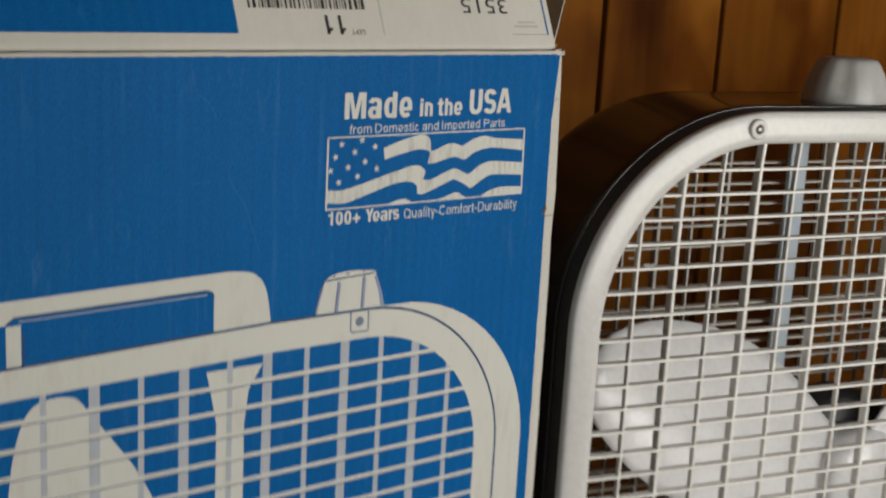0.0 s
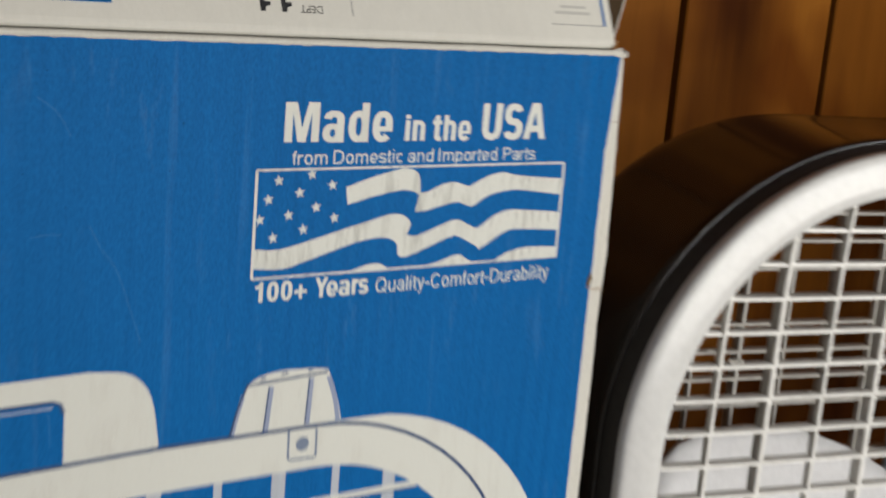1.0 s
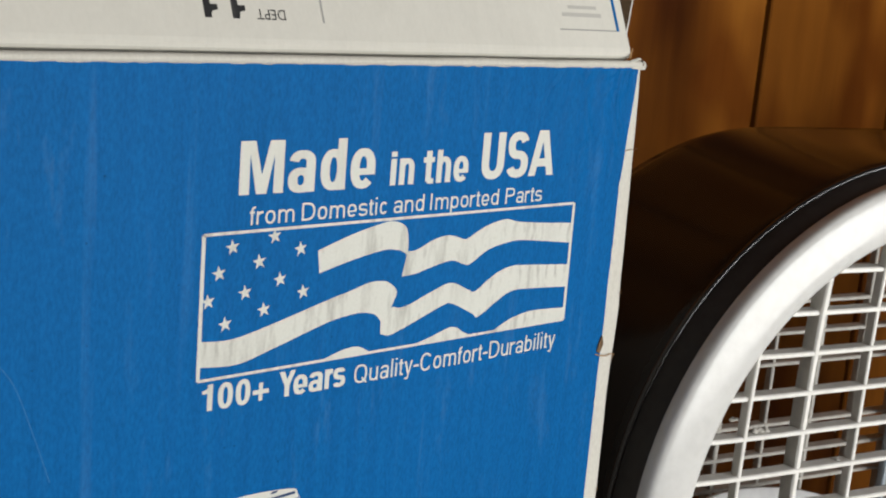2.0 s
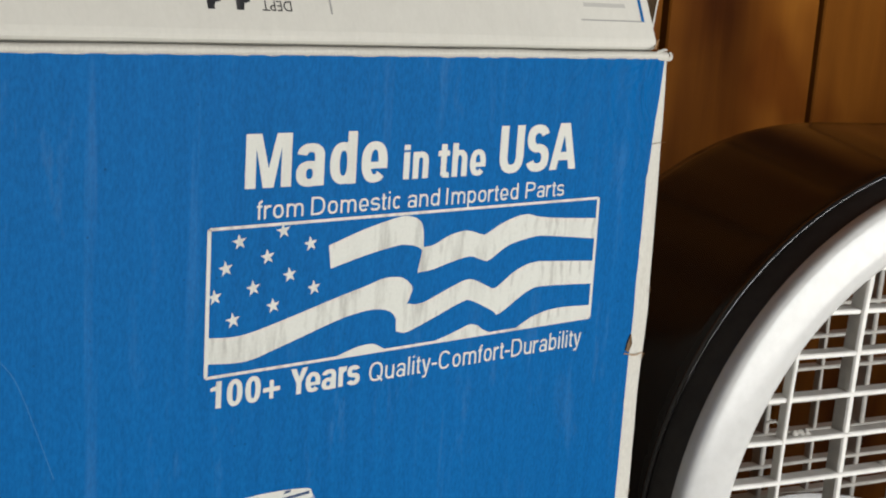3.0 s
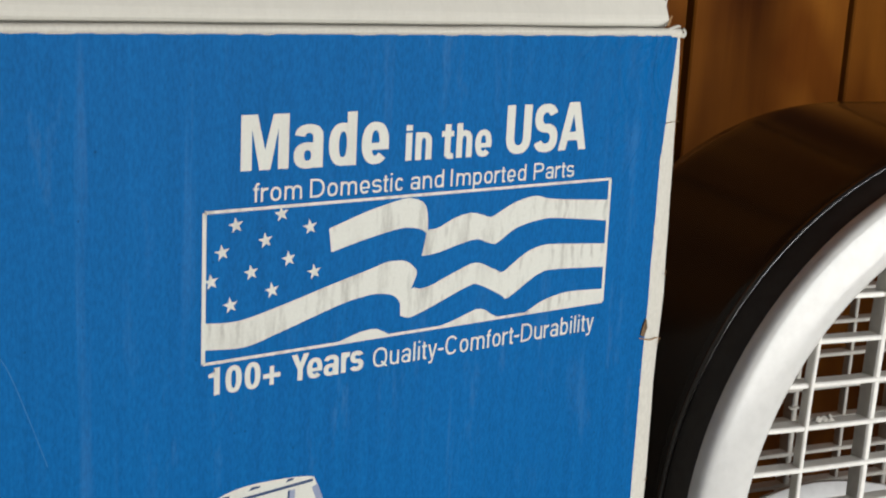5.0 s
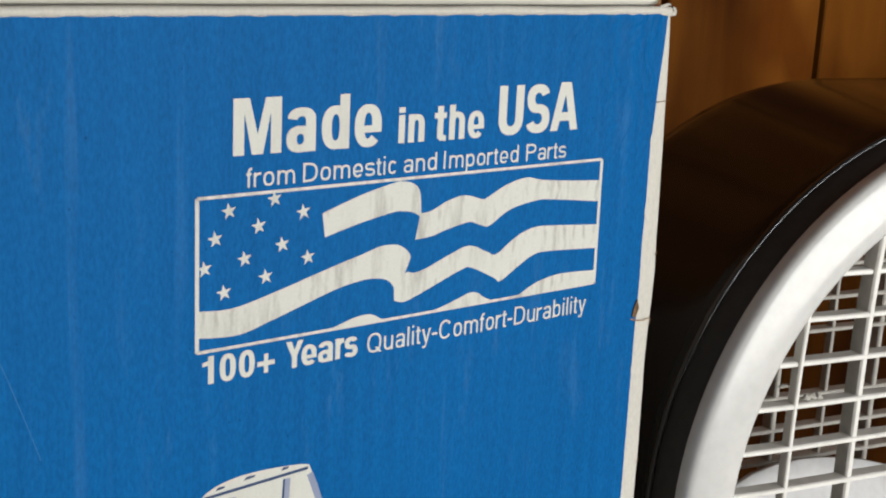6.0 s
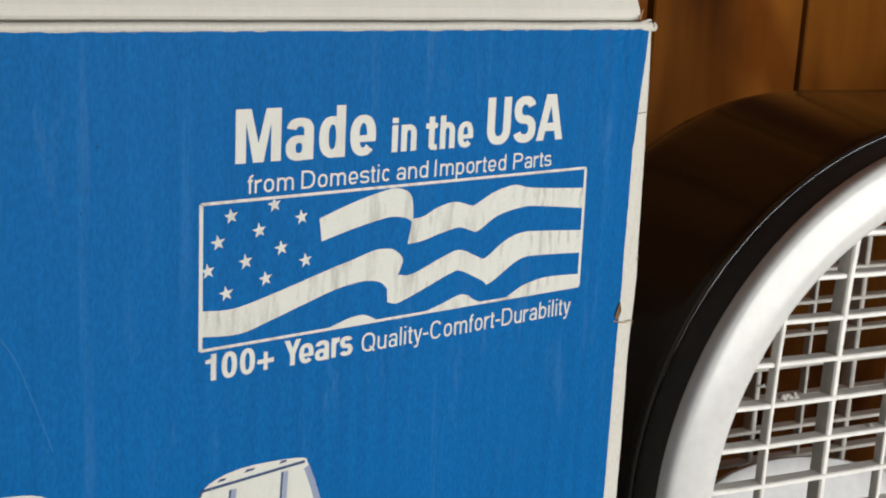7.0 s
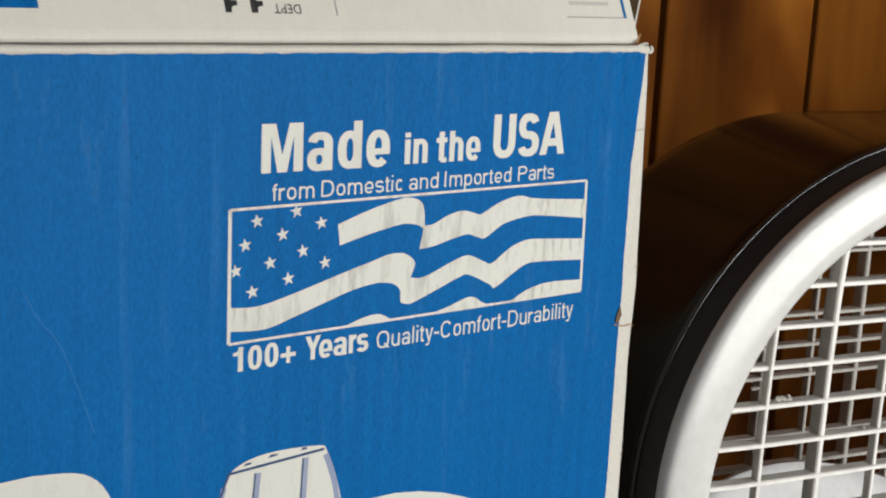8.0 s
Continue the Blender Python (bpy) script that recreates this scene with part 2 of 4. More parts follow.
def smooth_line(points, steps=6):
    """A soft curve through the points."""
    pts = [Vector(p) for p in points]
    out = []
    for i in range(len(pts) - 1):
        a, b, c, d = pts[max(i - 1, 0)], pts[i], pts[i + 1], pts[min(i + 2, len(pts) - 1)]
        for s in range(steps):
            t = s / steps
            out.append(0.5 * ((2 * b) + (c - a) * t + (2 * a - 5 * b + 4 * c - d) * t * t + (3 * b - a - 3 * c + d) * t ** 3))
    return out + [pts[-1]]


# ---- setting ----
x0, x1, y0, y1, H = ROOM
tagged(part("floor", box_bm(x0, x1, y0, y1 + 0.1, -0.1, 0), FLOOR), "brown short-pile carpet floor", "floor", kind="structure")
tagged(part("ceiling", box_bm(x0, x1, y0, y1 + 0.1, H, H + 0.1), CEILING), "plain white painted ceiling", "ceiling", kind="structure")
tagged(part("wall_west", box_bm(x0 - 0.1, x0, y0 - 0.1, y1 + 0.1, -0.1, H + 0.1), CREAM), "plain cream painted wall", "wall", kind="structure")
tagged(part("wall_east", box_bm(x1, x1 + 0.1, y0 - 0.1, y1 + 0.1, -0.1, H + 0.1), PLASTER), "brown stained panel wall", "wall", kind="structure")
WX0, WX1, WZ0, WZ1 = -0.25, 0.79, 0.18, 0.96
south = bmesh.new()
for a, b, c, d in ((x0, WX0, 0, H), (WX1, x1, 0, H), (WX0, WX1, 0, WZ0), (WX0, WX1, WZ1, H)):
    piece = box_bm(a, b, y0 - 0.1, y0, c, d)
    tmp = bpy.data.meshes.new("tmp")
    piece.to_mesh(tmp)
    piece.free()
    south.from_mesh(tmp)
    bpy.data.meshes.remove(tmp)
tagged(part("wall_south", south, PLASTER), "brown stained panel wall with a window opening", "wall", kind="structure")
window = tagged(part("window_1", box_bm(WX0, WX1, y0 - 0.09, y0 - 0.04, WZ0, WZ0 + 0.05, 0.004), FRAME_WHITE), "white painted window in the wall", "window", kind="structure")
part("window_frame", box_bm(WX0, WX1, y0 - 0.09, y0 - 0.04, WZ1 - 0.05, WZ1, 0.004), FRAME_WHITE, window)
part("window_frame", box_bm(WX0, WX0 + 0.05, y0 - 0.09, y0 - 0.04, WZ0 + 0.05, WZ1 - 0.05, 0.004), FRAME_WHITE, window)
part("window_frame", box_bm(WX1 - 0.05, WX1, y0 - 0.09, y0 - 0.04, WZ0 + 0.05, WZ1 - 0.05, 0.004), FRAME_WHITE, window)
wall = tagged(part("wall_north", box_bm(x0, x1, y1, y1 + 0.1, 0, H), GROOVE), "amber stained pine board wall with dark grooves", "wall", kind="structure")

# ---- box fan ----
FAN_W, FAN_H, FAN_R, FOOT = 0.53, 0.526, 0.126, 0.0103
FAN_YAW = -13.2
fan_left = Vector((0.0185, -0.0102, 0))
ex = Vector((math.cos(radians(FAN_YAW)), math.sin(radians(FAN_YAW)), 0))
fan_base = fan_left + ex * (FAN_W / 2)
fan = new("box_fan")
fan.matrix_world = pose(fan_base.x, fan_base.y, 0, 0, 0, FAN_YAW)
tagged(fan, "white box fan with dark steel shell, standing beside its carton", "fan")


def fan_point(u, v, n):
    """u from the shell's side, v down from its top, n behind the front plane."""
    return Vector((u - FAN_W / 2, n, FAN_H + FOOT - v))


def rounded(off, arc=30):
    """The fan's rounded square, drawn in by off."""
    r = FAN_R - off
    out = []
    for cu, cv, start in ((FAN_R, FAN_R, 180), (FAN_W - FAN_R, FAN_R, 270), (FAN_W - FAN_R, FAN_H - FAN_R, 0), (FAN_R, FAN_H - FAN_R, 90)):
        for i in range(arc + 1):
            a = radians(start + 90 * i / arc)
            out.append((cu + r * math.cos(a), cv + r * math.sin(a)))
    return out


def sweep(profile, closed=True):
    """Carries a profile of (off, n) round the fan's rounded square."""
    columns = [rounded(off) for off, n in profile]
    rings = [[fan_point(*columns[j][i], profile[j][1]) for j in range(len(profile))] for i in range(len(columns[0]))]
    return loft(rings, True, closed)


DEEP = 0.112
shell_profile = [(0.0020, 0.0208), (-0.0010, 0.0203), (-0.0026, 0.0196), (-0.0036, 0.0193), (-0.0041, 0.0196), (-0.0044, 0.0203), (-0.0044, 0.0240), (-0.0041, 0.0320), (-0.0020, DEEP - 0.012), (-0.0028, DEEP - 0.007), (-0.0015, DEEP), (0.001, DEEP), (0.001, 0.030)]
part("shell_collar", sweep([(-0.0019, 0.0055), (-0.0022, 0.0066), (-0.0027, 0.0150), (-0.0034, 0.0184), (-0.0030, 0.0196), (0.0010, 0.0196), (0.0010, 0.0060)]), COLLAR, fan, "dull dark grey collar behind the rim", True)
shell = part("shell", sweep(shell_profile), SHELL_DARK, fan, "charcoal enamelled steel shell", True)
ring_profile = [(-0.0021, 0.0076), (-0.0026, 0.0066), (-0.0026, 0.0034), (-0.0024, 0.0021), (-0.0017, 0.0012), (-0.0004, 0.0005), (0.0022, -0.0001), (0.0058, -0.0007), (0.0090, -0.0011), (0.0117, -0.0010), (0.0140, -0.0005), (0.0156, 0.0008), (0.0165, 0.0026), (0.0168, 0.016), (0.0140, 0.016), (0.012, 0.008), (0.004, 0.0078)]
bead = [(-0.0035 + 0.0011 * math.cos(a), 0.0191 + 0.0013 * math.sin(a)) for a in np.linspace(0, 2 * math.pi, 13)[:-1]]
part("rolled_edge", sweep(bead), EDGE_BLACK, fan, "glossy black rolled edge", True)
ring = part("front_ring", sweep(ring_profile), FAN_WHITE, fan, "glossy rounded white plastic rim", True)
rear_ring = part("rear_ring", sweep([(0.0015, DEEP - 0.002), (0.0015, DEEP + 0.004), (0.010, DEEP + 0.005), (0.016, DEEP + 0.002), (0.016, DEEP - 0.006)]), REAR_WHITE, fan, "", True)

INNER = 0.0165


def edge_distance(u, v):
    """How far a place lies inside the rim's inner edge."""
    r = FAN_R - INNER
    du = max(abs(u - FAN_W / 2) - (FAN_W / 2 - FAN_R), 0.0)
    dv = max(abs(v - FAN_H / 2) - (FAN_H / 2 - FAN_R), 0.0)
    if du > 0 and dv > 0:
        return r - math.hypot(du, dv)
    return min(FAN_W / 2 - INNER - abs(u - FAN_W / 2), FAN_H / 2 - INNER - abs(v - FAN_H / 2))


def dome(u, v):
    return 0.0046 - 0.0026 * math.exp(-max(edge_distance(u, v), 0) / 0.018)


def shallow(u, v):
    return 0.0036 + 0.0012 * math.exp(-max(edge_distance(u, v), 0) / 0.010)


def chord(c, half, half_other):
    """Half length of a bar that crosses at c from the middle."""
    r = FAN_R - INNER
    over = abs(c) - (half - FAN_R)
    return half_other - FAN_R + (math.sqrt(max(r * r - over * over, 1e-6)) if over > 0 else r)


def bar(name, parent, mat, level, upright, wide, deep, depth):
    """One grille bar: level is its u (upright) or v."""
    half_c = (FAN_W if upright else FAN_H) / 2
    half_l = (FAN_H if upright else FAN_W) / 2
    c = level - half_c
    reach = chord(c, half_c, half_l) + 0.003
    rings = []
    steps = 26
    for i in range(steps + 1):
        s = -math.cos(math.pi * i / steps) * reach
        u, v = (level, half_l + s) if upright else (half_l + s, level)
        n = depth(u, v)
        k = wide / 2
        ring_pts = []
        for a, b in ((-k, 0.0), (-k * 0.6, -deep * 0.12), (k * 0.6, -deep * 0.12), (k, 0.0), (k * 0.85, deep), (-k * 0.85, deep)):
            ring_pts.append(fan_point(u + a, v, n + b) if upright else fan_point(u, v + a, n + b))
        rings.append(ring_pts)
    return part(name, loft(rings, False, True), mat, parent)


def grille(name, mat, depth, depth_level, flip, label):
    frame_ring = part(name, sweep([(0.0140, flip), (0.0140, flip + 0.004), (0.0166, flip + 0.004), (0.0166, flip)]), mat, fan, label)
    v = 0.0322
    while v < FAN_H - 0.024:
        bar("grille_bar", frame_ring, mat, v, False, 0.0018, 0.0050, depth_level)
        v += 0.0144
    for i in range(-8, 10):
        thick = i % 2 == 1
        bar("grille_rib" if thick else "grille_bar", frame_ring, mat, 0.066 + (i + 7) * 0.0268, True, 0.0026 if thick else 0.0017, 0.0056 if thick else 0.0034, depth)
    return frame_ring


grille("front_grille", GRILLE_WHITE, dome, shallow, 0.009, "off-white plastic finger guard")
grille("rear_grille", REAR_WHITE, lambda u, v: DEEP - 0.006, lambda u, v: DEEP - 0.0065, DEEP - 0.006, "darker off-white plastic rear guard")

DUST = paint_material("grey dust fluff", (0.5, 0.48, 0.44), 0.95, 0.8, 0.2)
for u, v, wide in ((0.0484, 0.0889, 0.0032), (0.0863, 0.1034, 0.0013), (0.0362, 0.0836, 0.0016)):
    fluff = bmesh.new()
    for k in range(20):
        c = fan_point(u + random.uniform(-1, 1) * wide, v - abs(random.uniform(-0.5, 0.5)) * wide * 0.7, 0.0065 + random.uniform(-0.001, 0.001))
        made = bmesh.ops.create_icosphere(fluff, subdivisions=1, radius=wide * random.uniform(0.18, 0.4), matrix=Matrix.Translation(c))
        for w in made["verts"]:
            w.co += Vector([random.uniform(-0.0002, 0.0002) for q in range(3)])
    part("dust_fluff", fluff, DUST, fan, "small grey tuft of dust")

# rotor, motor and its brackets
MID = (FAN_W / 2, FAN_H / 2)
motor_rings = []
for r, n in ((0.02, 0.062), (0.050, 0.064), (0.056, 0.070), (0.056, 0.092), (0.048, 0.100), (0.01, 0.101)):
    motor_rings.append([fan_point(MID[0] + r * math.cos(a), MID[1] + r * math.sin(a), n) for a in np.linspace(0, 2 * math.pi, 33)[:-1]])
part("motor", loft(motor_rings, False, True), MOTOR, fan, "black motor housing", True)
hub_rings = []
for r, n in ((0.012, 0.030), (0.030, 0.031), (0.036, 0.036), (0.037, 0.060), (0.02, 0.061)):
    hub_rings.append([fan_point(MID[0] + r * math.cos(a), MID[1] + r * math.sin(a), n) for a in np.linspace(0, 2 * math.pi, 33)[:-1]])
rotor = part("rotor", loft(hub_rings, False, True), BLADE_WHITE, fan, "", True)


def blade(angle):
    """A broad rounded paddle, pitched so that one edge stands nearer the front."""
    rings = []
    for i in range(21):
        s = i / 20
        r = 0.030 + s * 0.213
        wide = 0.026 + 0.033 * math.sin(min(s / 0.5, 1) * math.pi / 2)
        if s > 0.5:
            wide *= math.sqrt(max(1 - ((s - 0.5) / 0.505) ** 2, 0.004))
        half = wide / r
        front, back = [], []
        for j in range(15):
            w = -1 + 2 * j / 14
            a = radians(angle) + w * half
            n = 0.050 + w * wide / 0.059 * 0.020 + 0.006 * (w * w - 0.5)
            front.append(fan_point(MID[0] + r * math.cos(a), MID[1] + r * math.sin(a), n))
            back.append(fan_point(MID[0] + r * math.cos(a), MID[1] + r * math.sin(a), n + 0.0022))
        rings.append(front + back[::-1])
    return part("blade", loft(rings, False, True), BLADE_WHITE, rotor, "", True)


for k in range(3):
    blade(203 + 120 * k)
for u in (0.222, 0.345):
    part("motor_bracket", box_bm(u - 0.0075 - FAN_W / 2, u + 0.0075 - FAN_W / 2, 0.094, 0.099, FOOT + 0.002, FAN_H + FOOT - 0.004, 0.0015), STEEL, fan, "galvanised steel upright")

# knob on top, screw in the rim, feet
KU, KN = 0.2145, 0.048
knob_rings = []
for r, z in ((0.0275, -0.003), (0.0275, 0.002), (0.0268, 0.007), (0.0250, 0.0135), (0.0226, 0.0195), (0.0200, 0.0244), (0.0178, 0.0270), (0.0150, 0.0281), (0.004, 0.0284)):
    ring_pts = []
    for k in range(48):
        a = 2 * math.pi * k / 48
        rr = r * (1.0 if k % 8 < 5 or z < 0.004 or z > 0.029 else 0.93)
        p = fan_point(KU, -0.0035, KN)
        ring_pts.append(p + Vector((rr * math.cos(a), rr * math.sin(a), z)))
    knob_rings.append(ring_pts)
part("speed_knob", loft(knob_rings, False, True), KNOB_GREY, fan, "light grey fluted speed knob", True)
boss_rings = []
sp = (0.1105, 0.0072)
for r, n in ((0.0062, 0.004), (0.0060, -0.0022), (0.0052, -0.003), (0.0030, -0.003), (0.0028, 0.0)):
    boss_rings.append([fan_point(sp[0] + r * math.cos(a), sp[1] + r * math.sin(a), n) for a in np.linspace(0, 2 * math.pi, 25)[:-1]])
boss = part("screw_boss", loft(boss_rings, False, True), FAN_WHITE, fan, "", True)
screw_rings = []
for r, n in ((0.0027, 0.001), (0.0027, -0.0026), (0.0018, -0.0036), (0.0003, -0.0038)):
    screw_rings.append([fan_point(sp[0] + r * math.cos(a), sp[1] + r * math.sin(a), n) for a in np.linspace(0, 2 * math.pi, 17)[:-1]])
part("screw", loft(screw_rings, False, True), SCREW, boss, "dull steel screw", True)
for u in (0.07, FAN_W - 0.07):
    part("foot", box_bm(u - 0.03 - FAN_W / 2, u + 0.03 - FAN_W / 2, -0.005, DEEP + 0.005, 0, FOOT - 0.0035, 0.002), KNOB_GREY, fan)

# ---- carton ----
carton = new("fan_carton")
carton.matrix_world = pose(-CW / 2, CD / 2, 0)
tagged(carton, "blue and white printed cardboard fan carton, opened, worn edges", "box")
BACK = Matrix.Translation((CW / 2, -CD / 2, 0))  # from room places to places in the carton


def carton_part(name, bm, mat, parent=carton, label="", smooth=False):
    if parent is carton:
        bmesh.ops.transform(bm, matrix=BACK, verts=bm.verts)
    return part(name, bm, mat, parent, label, smooth)


def bow(z):
    """How far the worn upright edge stands out at a height."""
    return 0.0018 + 0.0052 * min(max((CH - z) / 0.13, 0), 1) ** 0.7 - 0.002 * min(max((0.49 - z) / 0.02, 0), 1)


# front sheet, printed blue, in a fine grid so that its edge wavers
front = bmesh.new()
NX, NZ = 24, 60
grid_rows = []
for layer, y in ((0, 0.0), (1, TH)):
    grid_rows.append([[front.verts.new((-CW + 0.006 + (CW - 0.0068 - 0.0003 - 0.0026 * min(max((1 - j / NZ) / 0.065, 0), 1) + 0.0006 * noise.noise(Vector((0, 0, 90 * CH * j / NZ)))) * i / NX, y, 0.002 + (CH - 0.002 + 0.0009 * (1 - i / NX) ** 0.6) * j / NZ)) for i in range(NX + 1)] for j in range(NZ + 1)])
for layer in (0, 1):
    for j in range(NZ):
        for i in range(NX):
            g = grid_rows[layer]
            front.faces.new((g[j][i], g[j][i + 1], g[j + 1][i + 1], g[j + 1][i]))
a, b = grid_rows
for j in range(NZ):
    front.faces.new((a[j][0], b[j][0], b[j + 1][0], a[j + 1][0]))
    front.faces.new((a[j][NX], a[j + 1][NX], b[j + 1][NX], b[j][NX]))
for i in range(NX):
    front.faces.new((a[0][i], a[0][i + 1], b[0][i + 1], b[0][i]))
    front.faces.new((a[NZ][i], b[NZ][i], b[NZ][i + 1], a[NZ][i + 1]))
carton_part("front_panel", front, BLUE, label="blue printed front panel")


def edge_strip(side):
    """The rounded, unprinted upright fold and the side panel behind it."""
    rings = []
    for j in range(NZ + 1):
        z = 0.002 + (CH - 0.002) * j / NZ
        e = bow(z) + 0.0007 * noise.noise(Vector((3, 0, 60 * z)))
        pts = [(-0.0048, 0.0012), (-0.0036, 0.0004), (e * 0.3 - 0.001, 0.0002), (e * 0.8, 0.0016), (e, 0.005), (e, CD - 0.004), (e - 0.003, CD), (e - 0.006, CD - 0.004), (e - 0.006, TH + 0.001)]
        if side < 0:
            pts = [(-CW - x + 0.004, y) for x, y in pts]
        rings.append([Vector((x, y, z)) for x, y in pts])
    return loft(rings, False, True)


carton_part("side_panel", edge_strip(1), FOLD_CARD, label="white side panel with a worn rounded fold")
carton_part("side_panel", edge_strip(-1), WHITE_CARD, label="white side panel with a worn rounded fold")
carton_part("back_panel", box_bm(-CW + 0.012, -0.009, CD - TH, CD, 0.002, CH, 0.001), BLUE)
carton_part("bottom_panel", box_bm(-CW + 0.012, -0.009, TH, CD - TH, 0, TH, 0.001), KRAFT)

# the fold along the top and the raised flap
fold_rings = []
TILT = radians(24)
fd, fn = Vector((0, math.sin(TILT), math.cos(TILT))), Vector((0, -math.cos(TILT), math.sin(TILT)))
CREASE = Vector((0, 0.0020, 0.5730))
for i in range(61):
    x = -CW + 0.004 + (CW - 0.004) * i / 60
    w = 0.0005 * noise.noise(Vector((x * 40, 1, 0)))
    pts = [(0.0002, CH - 0.0002), (-0.0006, CH + 0.0006 + w), (-0.0005, CH + 0.0014 + w), (0.0004, CH + 0.0020 + w), (0.0016, CH + 0.0020 + w), (TH, CH + 0.0017), (TH, CH - 0.0002)]
    fold_rings.append([Vector((x, y, z)) for y, z in pts])
carton_part("top_fold", loft(fold_rings, False, True), FOLD_CARD, label="bare white fold", smooth=True)
flap_rings = []
for i in range(61):
    x = -CW + 0.004 + (CW - 0.0066) * i / 60
    sag = 0.0008 * noise.noise(Vector((x * 18, 5, 0)))
    ring_pts = []
    for s, d in ((0.0, -0.0016), (0.0005, -0.0007), (0.0013, -0.0001), (0.0026, 0.0001), (0.066, 0.0), (0.066, -TH), (0.0, -TH)):
        ring_pts.append(CREASE + Vector((x, 0, 0)) + fd * s + fn * (d + sag * min(s / 0.01, 1)))
    flap_rings.append(ring_pts)
flap = carton_part("flap", loft(flap_rings, False, True), WHITE_CARD, label="raised white top flap with an upside-down shipping label")

# ---- print on the front: (x, z) in millimetres from the carton's corner ----
def flat(outlines, y=-0.0003, deep=0.0003):
    """A thin printed shape on the front from outlines in millimetres."""
    bm = bmesh.new()
    for pts in outlines:
        vs = [bm.verts.new((x / 1000, y, z / 1000)) for x, z in pts]
        f = bm.faces.new(vs)
        f.normal_update()
        if f.normal.y > 0:
            f.normal_flip()
    bmesh.ops.triangulate(bm, faces=bm.faces[:])
    return bm


def printed(name, outlines, mat, label="", lift=0.0003):
    return carton_part(name, flat(outlines, -lift * 0.1), mat, label=label)


def band(points, wide):
    """An outline of a line of even width through the points."""
    pts = [Vector(p).to_2d() for p in points]
    left, right = [], []
    for i, p in enumerate(pts):
        d = (pts[min(i + 1, len(pts) - 1)] - pts[max(i - 1, 0)]).normalized()
        nrm = Vector((-d.y, d.x)) * wide / 2
        left.append(tuple(p + nrm))
        right.append(tuple(p - nrm))
    return [[left[i], left[i + 1], right[i + 1], right[i]] for i in range(len(pts) - 1)]


def curve2(points, steps=5):
    return [tuple(v.to_2d()) for v in smooth_line([(x, z, 0) for x, z in points], steps)]


BOWL = 2.35  # squareness of the round letters


def ring_piece(cx, cz, rx, rz, sv, sh, start, end):
    """Part of a letter's bowl: upright strokes sv wide, level ones sh."""
    n = max(6, int(abs(end - start) / 9))
    outer, inner = [], []
    for i in range(n + 1):
        a = radians(start + (end - start) * i / n)
        c, q = math.cos(a), math.sin(a)
        k = (abs(c) ** BOWL + abs(q) ** BOWL) ** (-1 / BOWL)
        outer.append((cx + rx * c * k, cz + rz * q * k))
        inner.append((cx + (rx - sv) * c * k, cz + (rz - sh) * q * k))
    return [[outer[i], outer[i + 1], inner[i + 1], inner[i]] for i in range(n)]


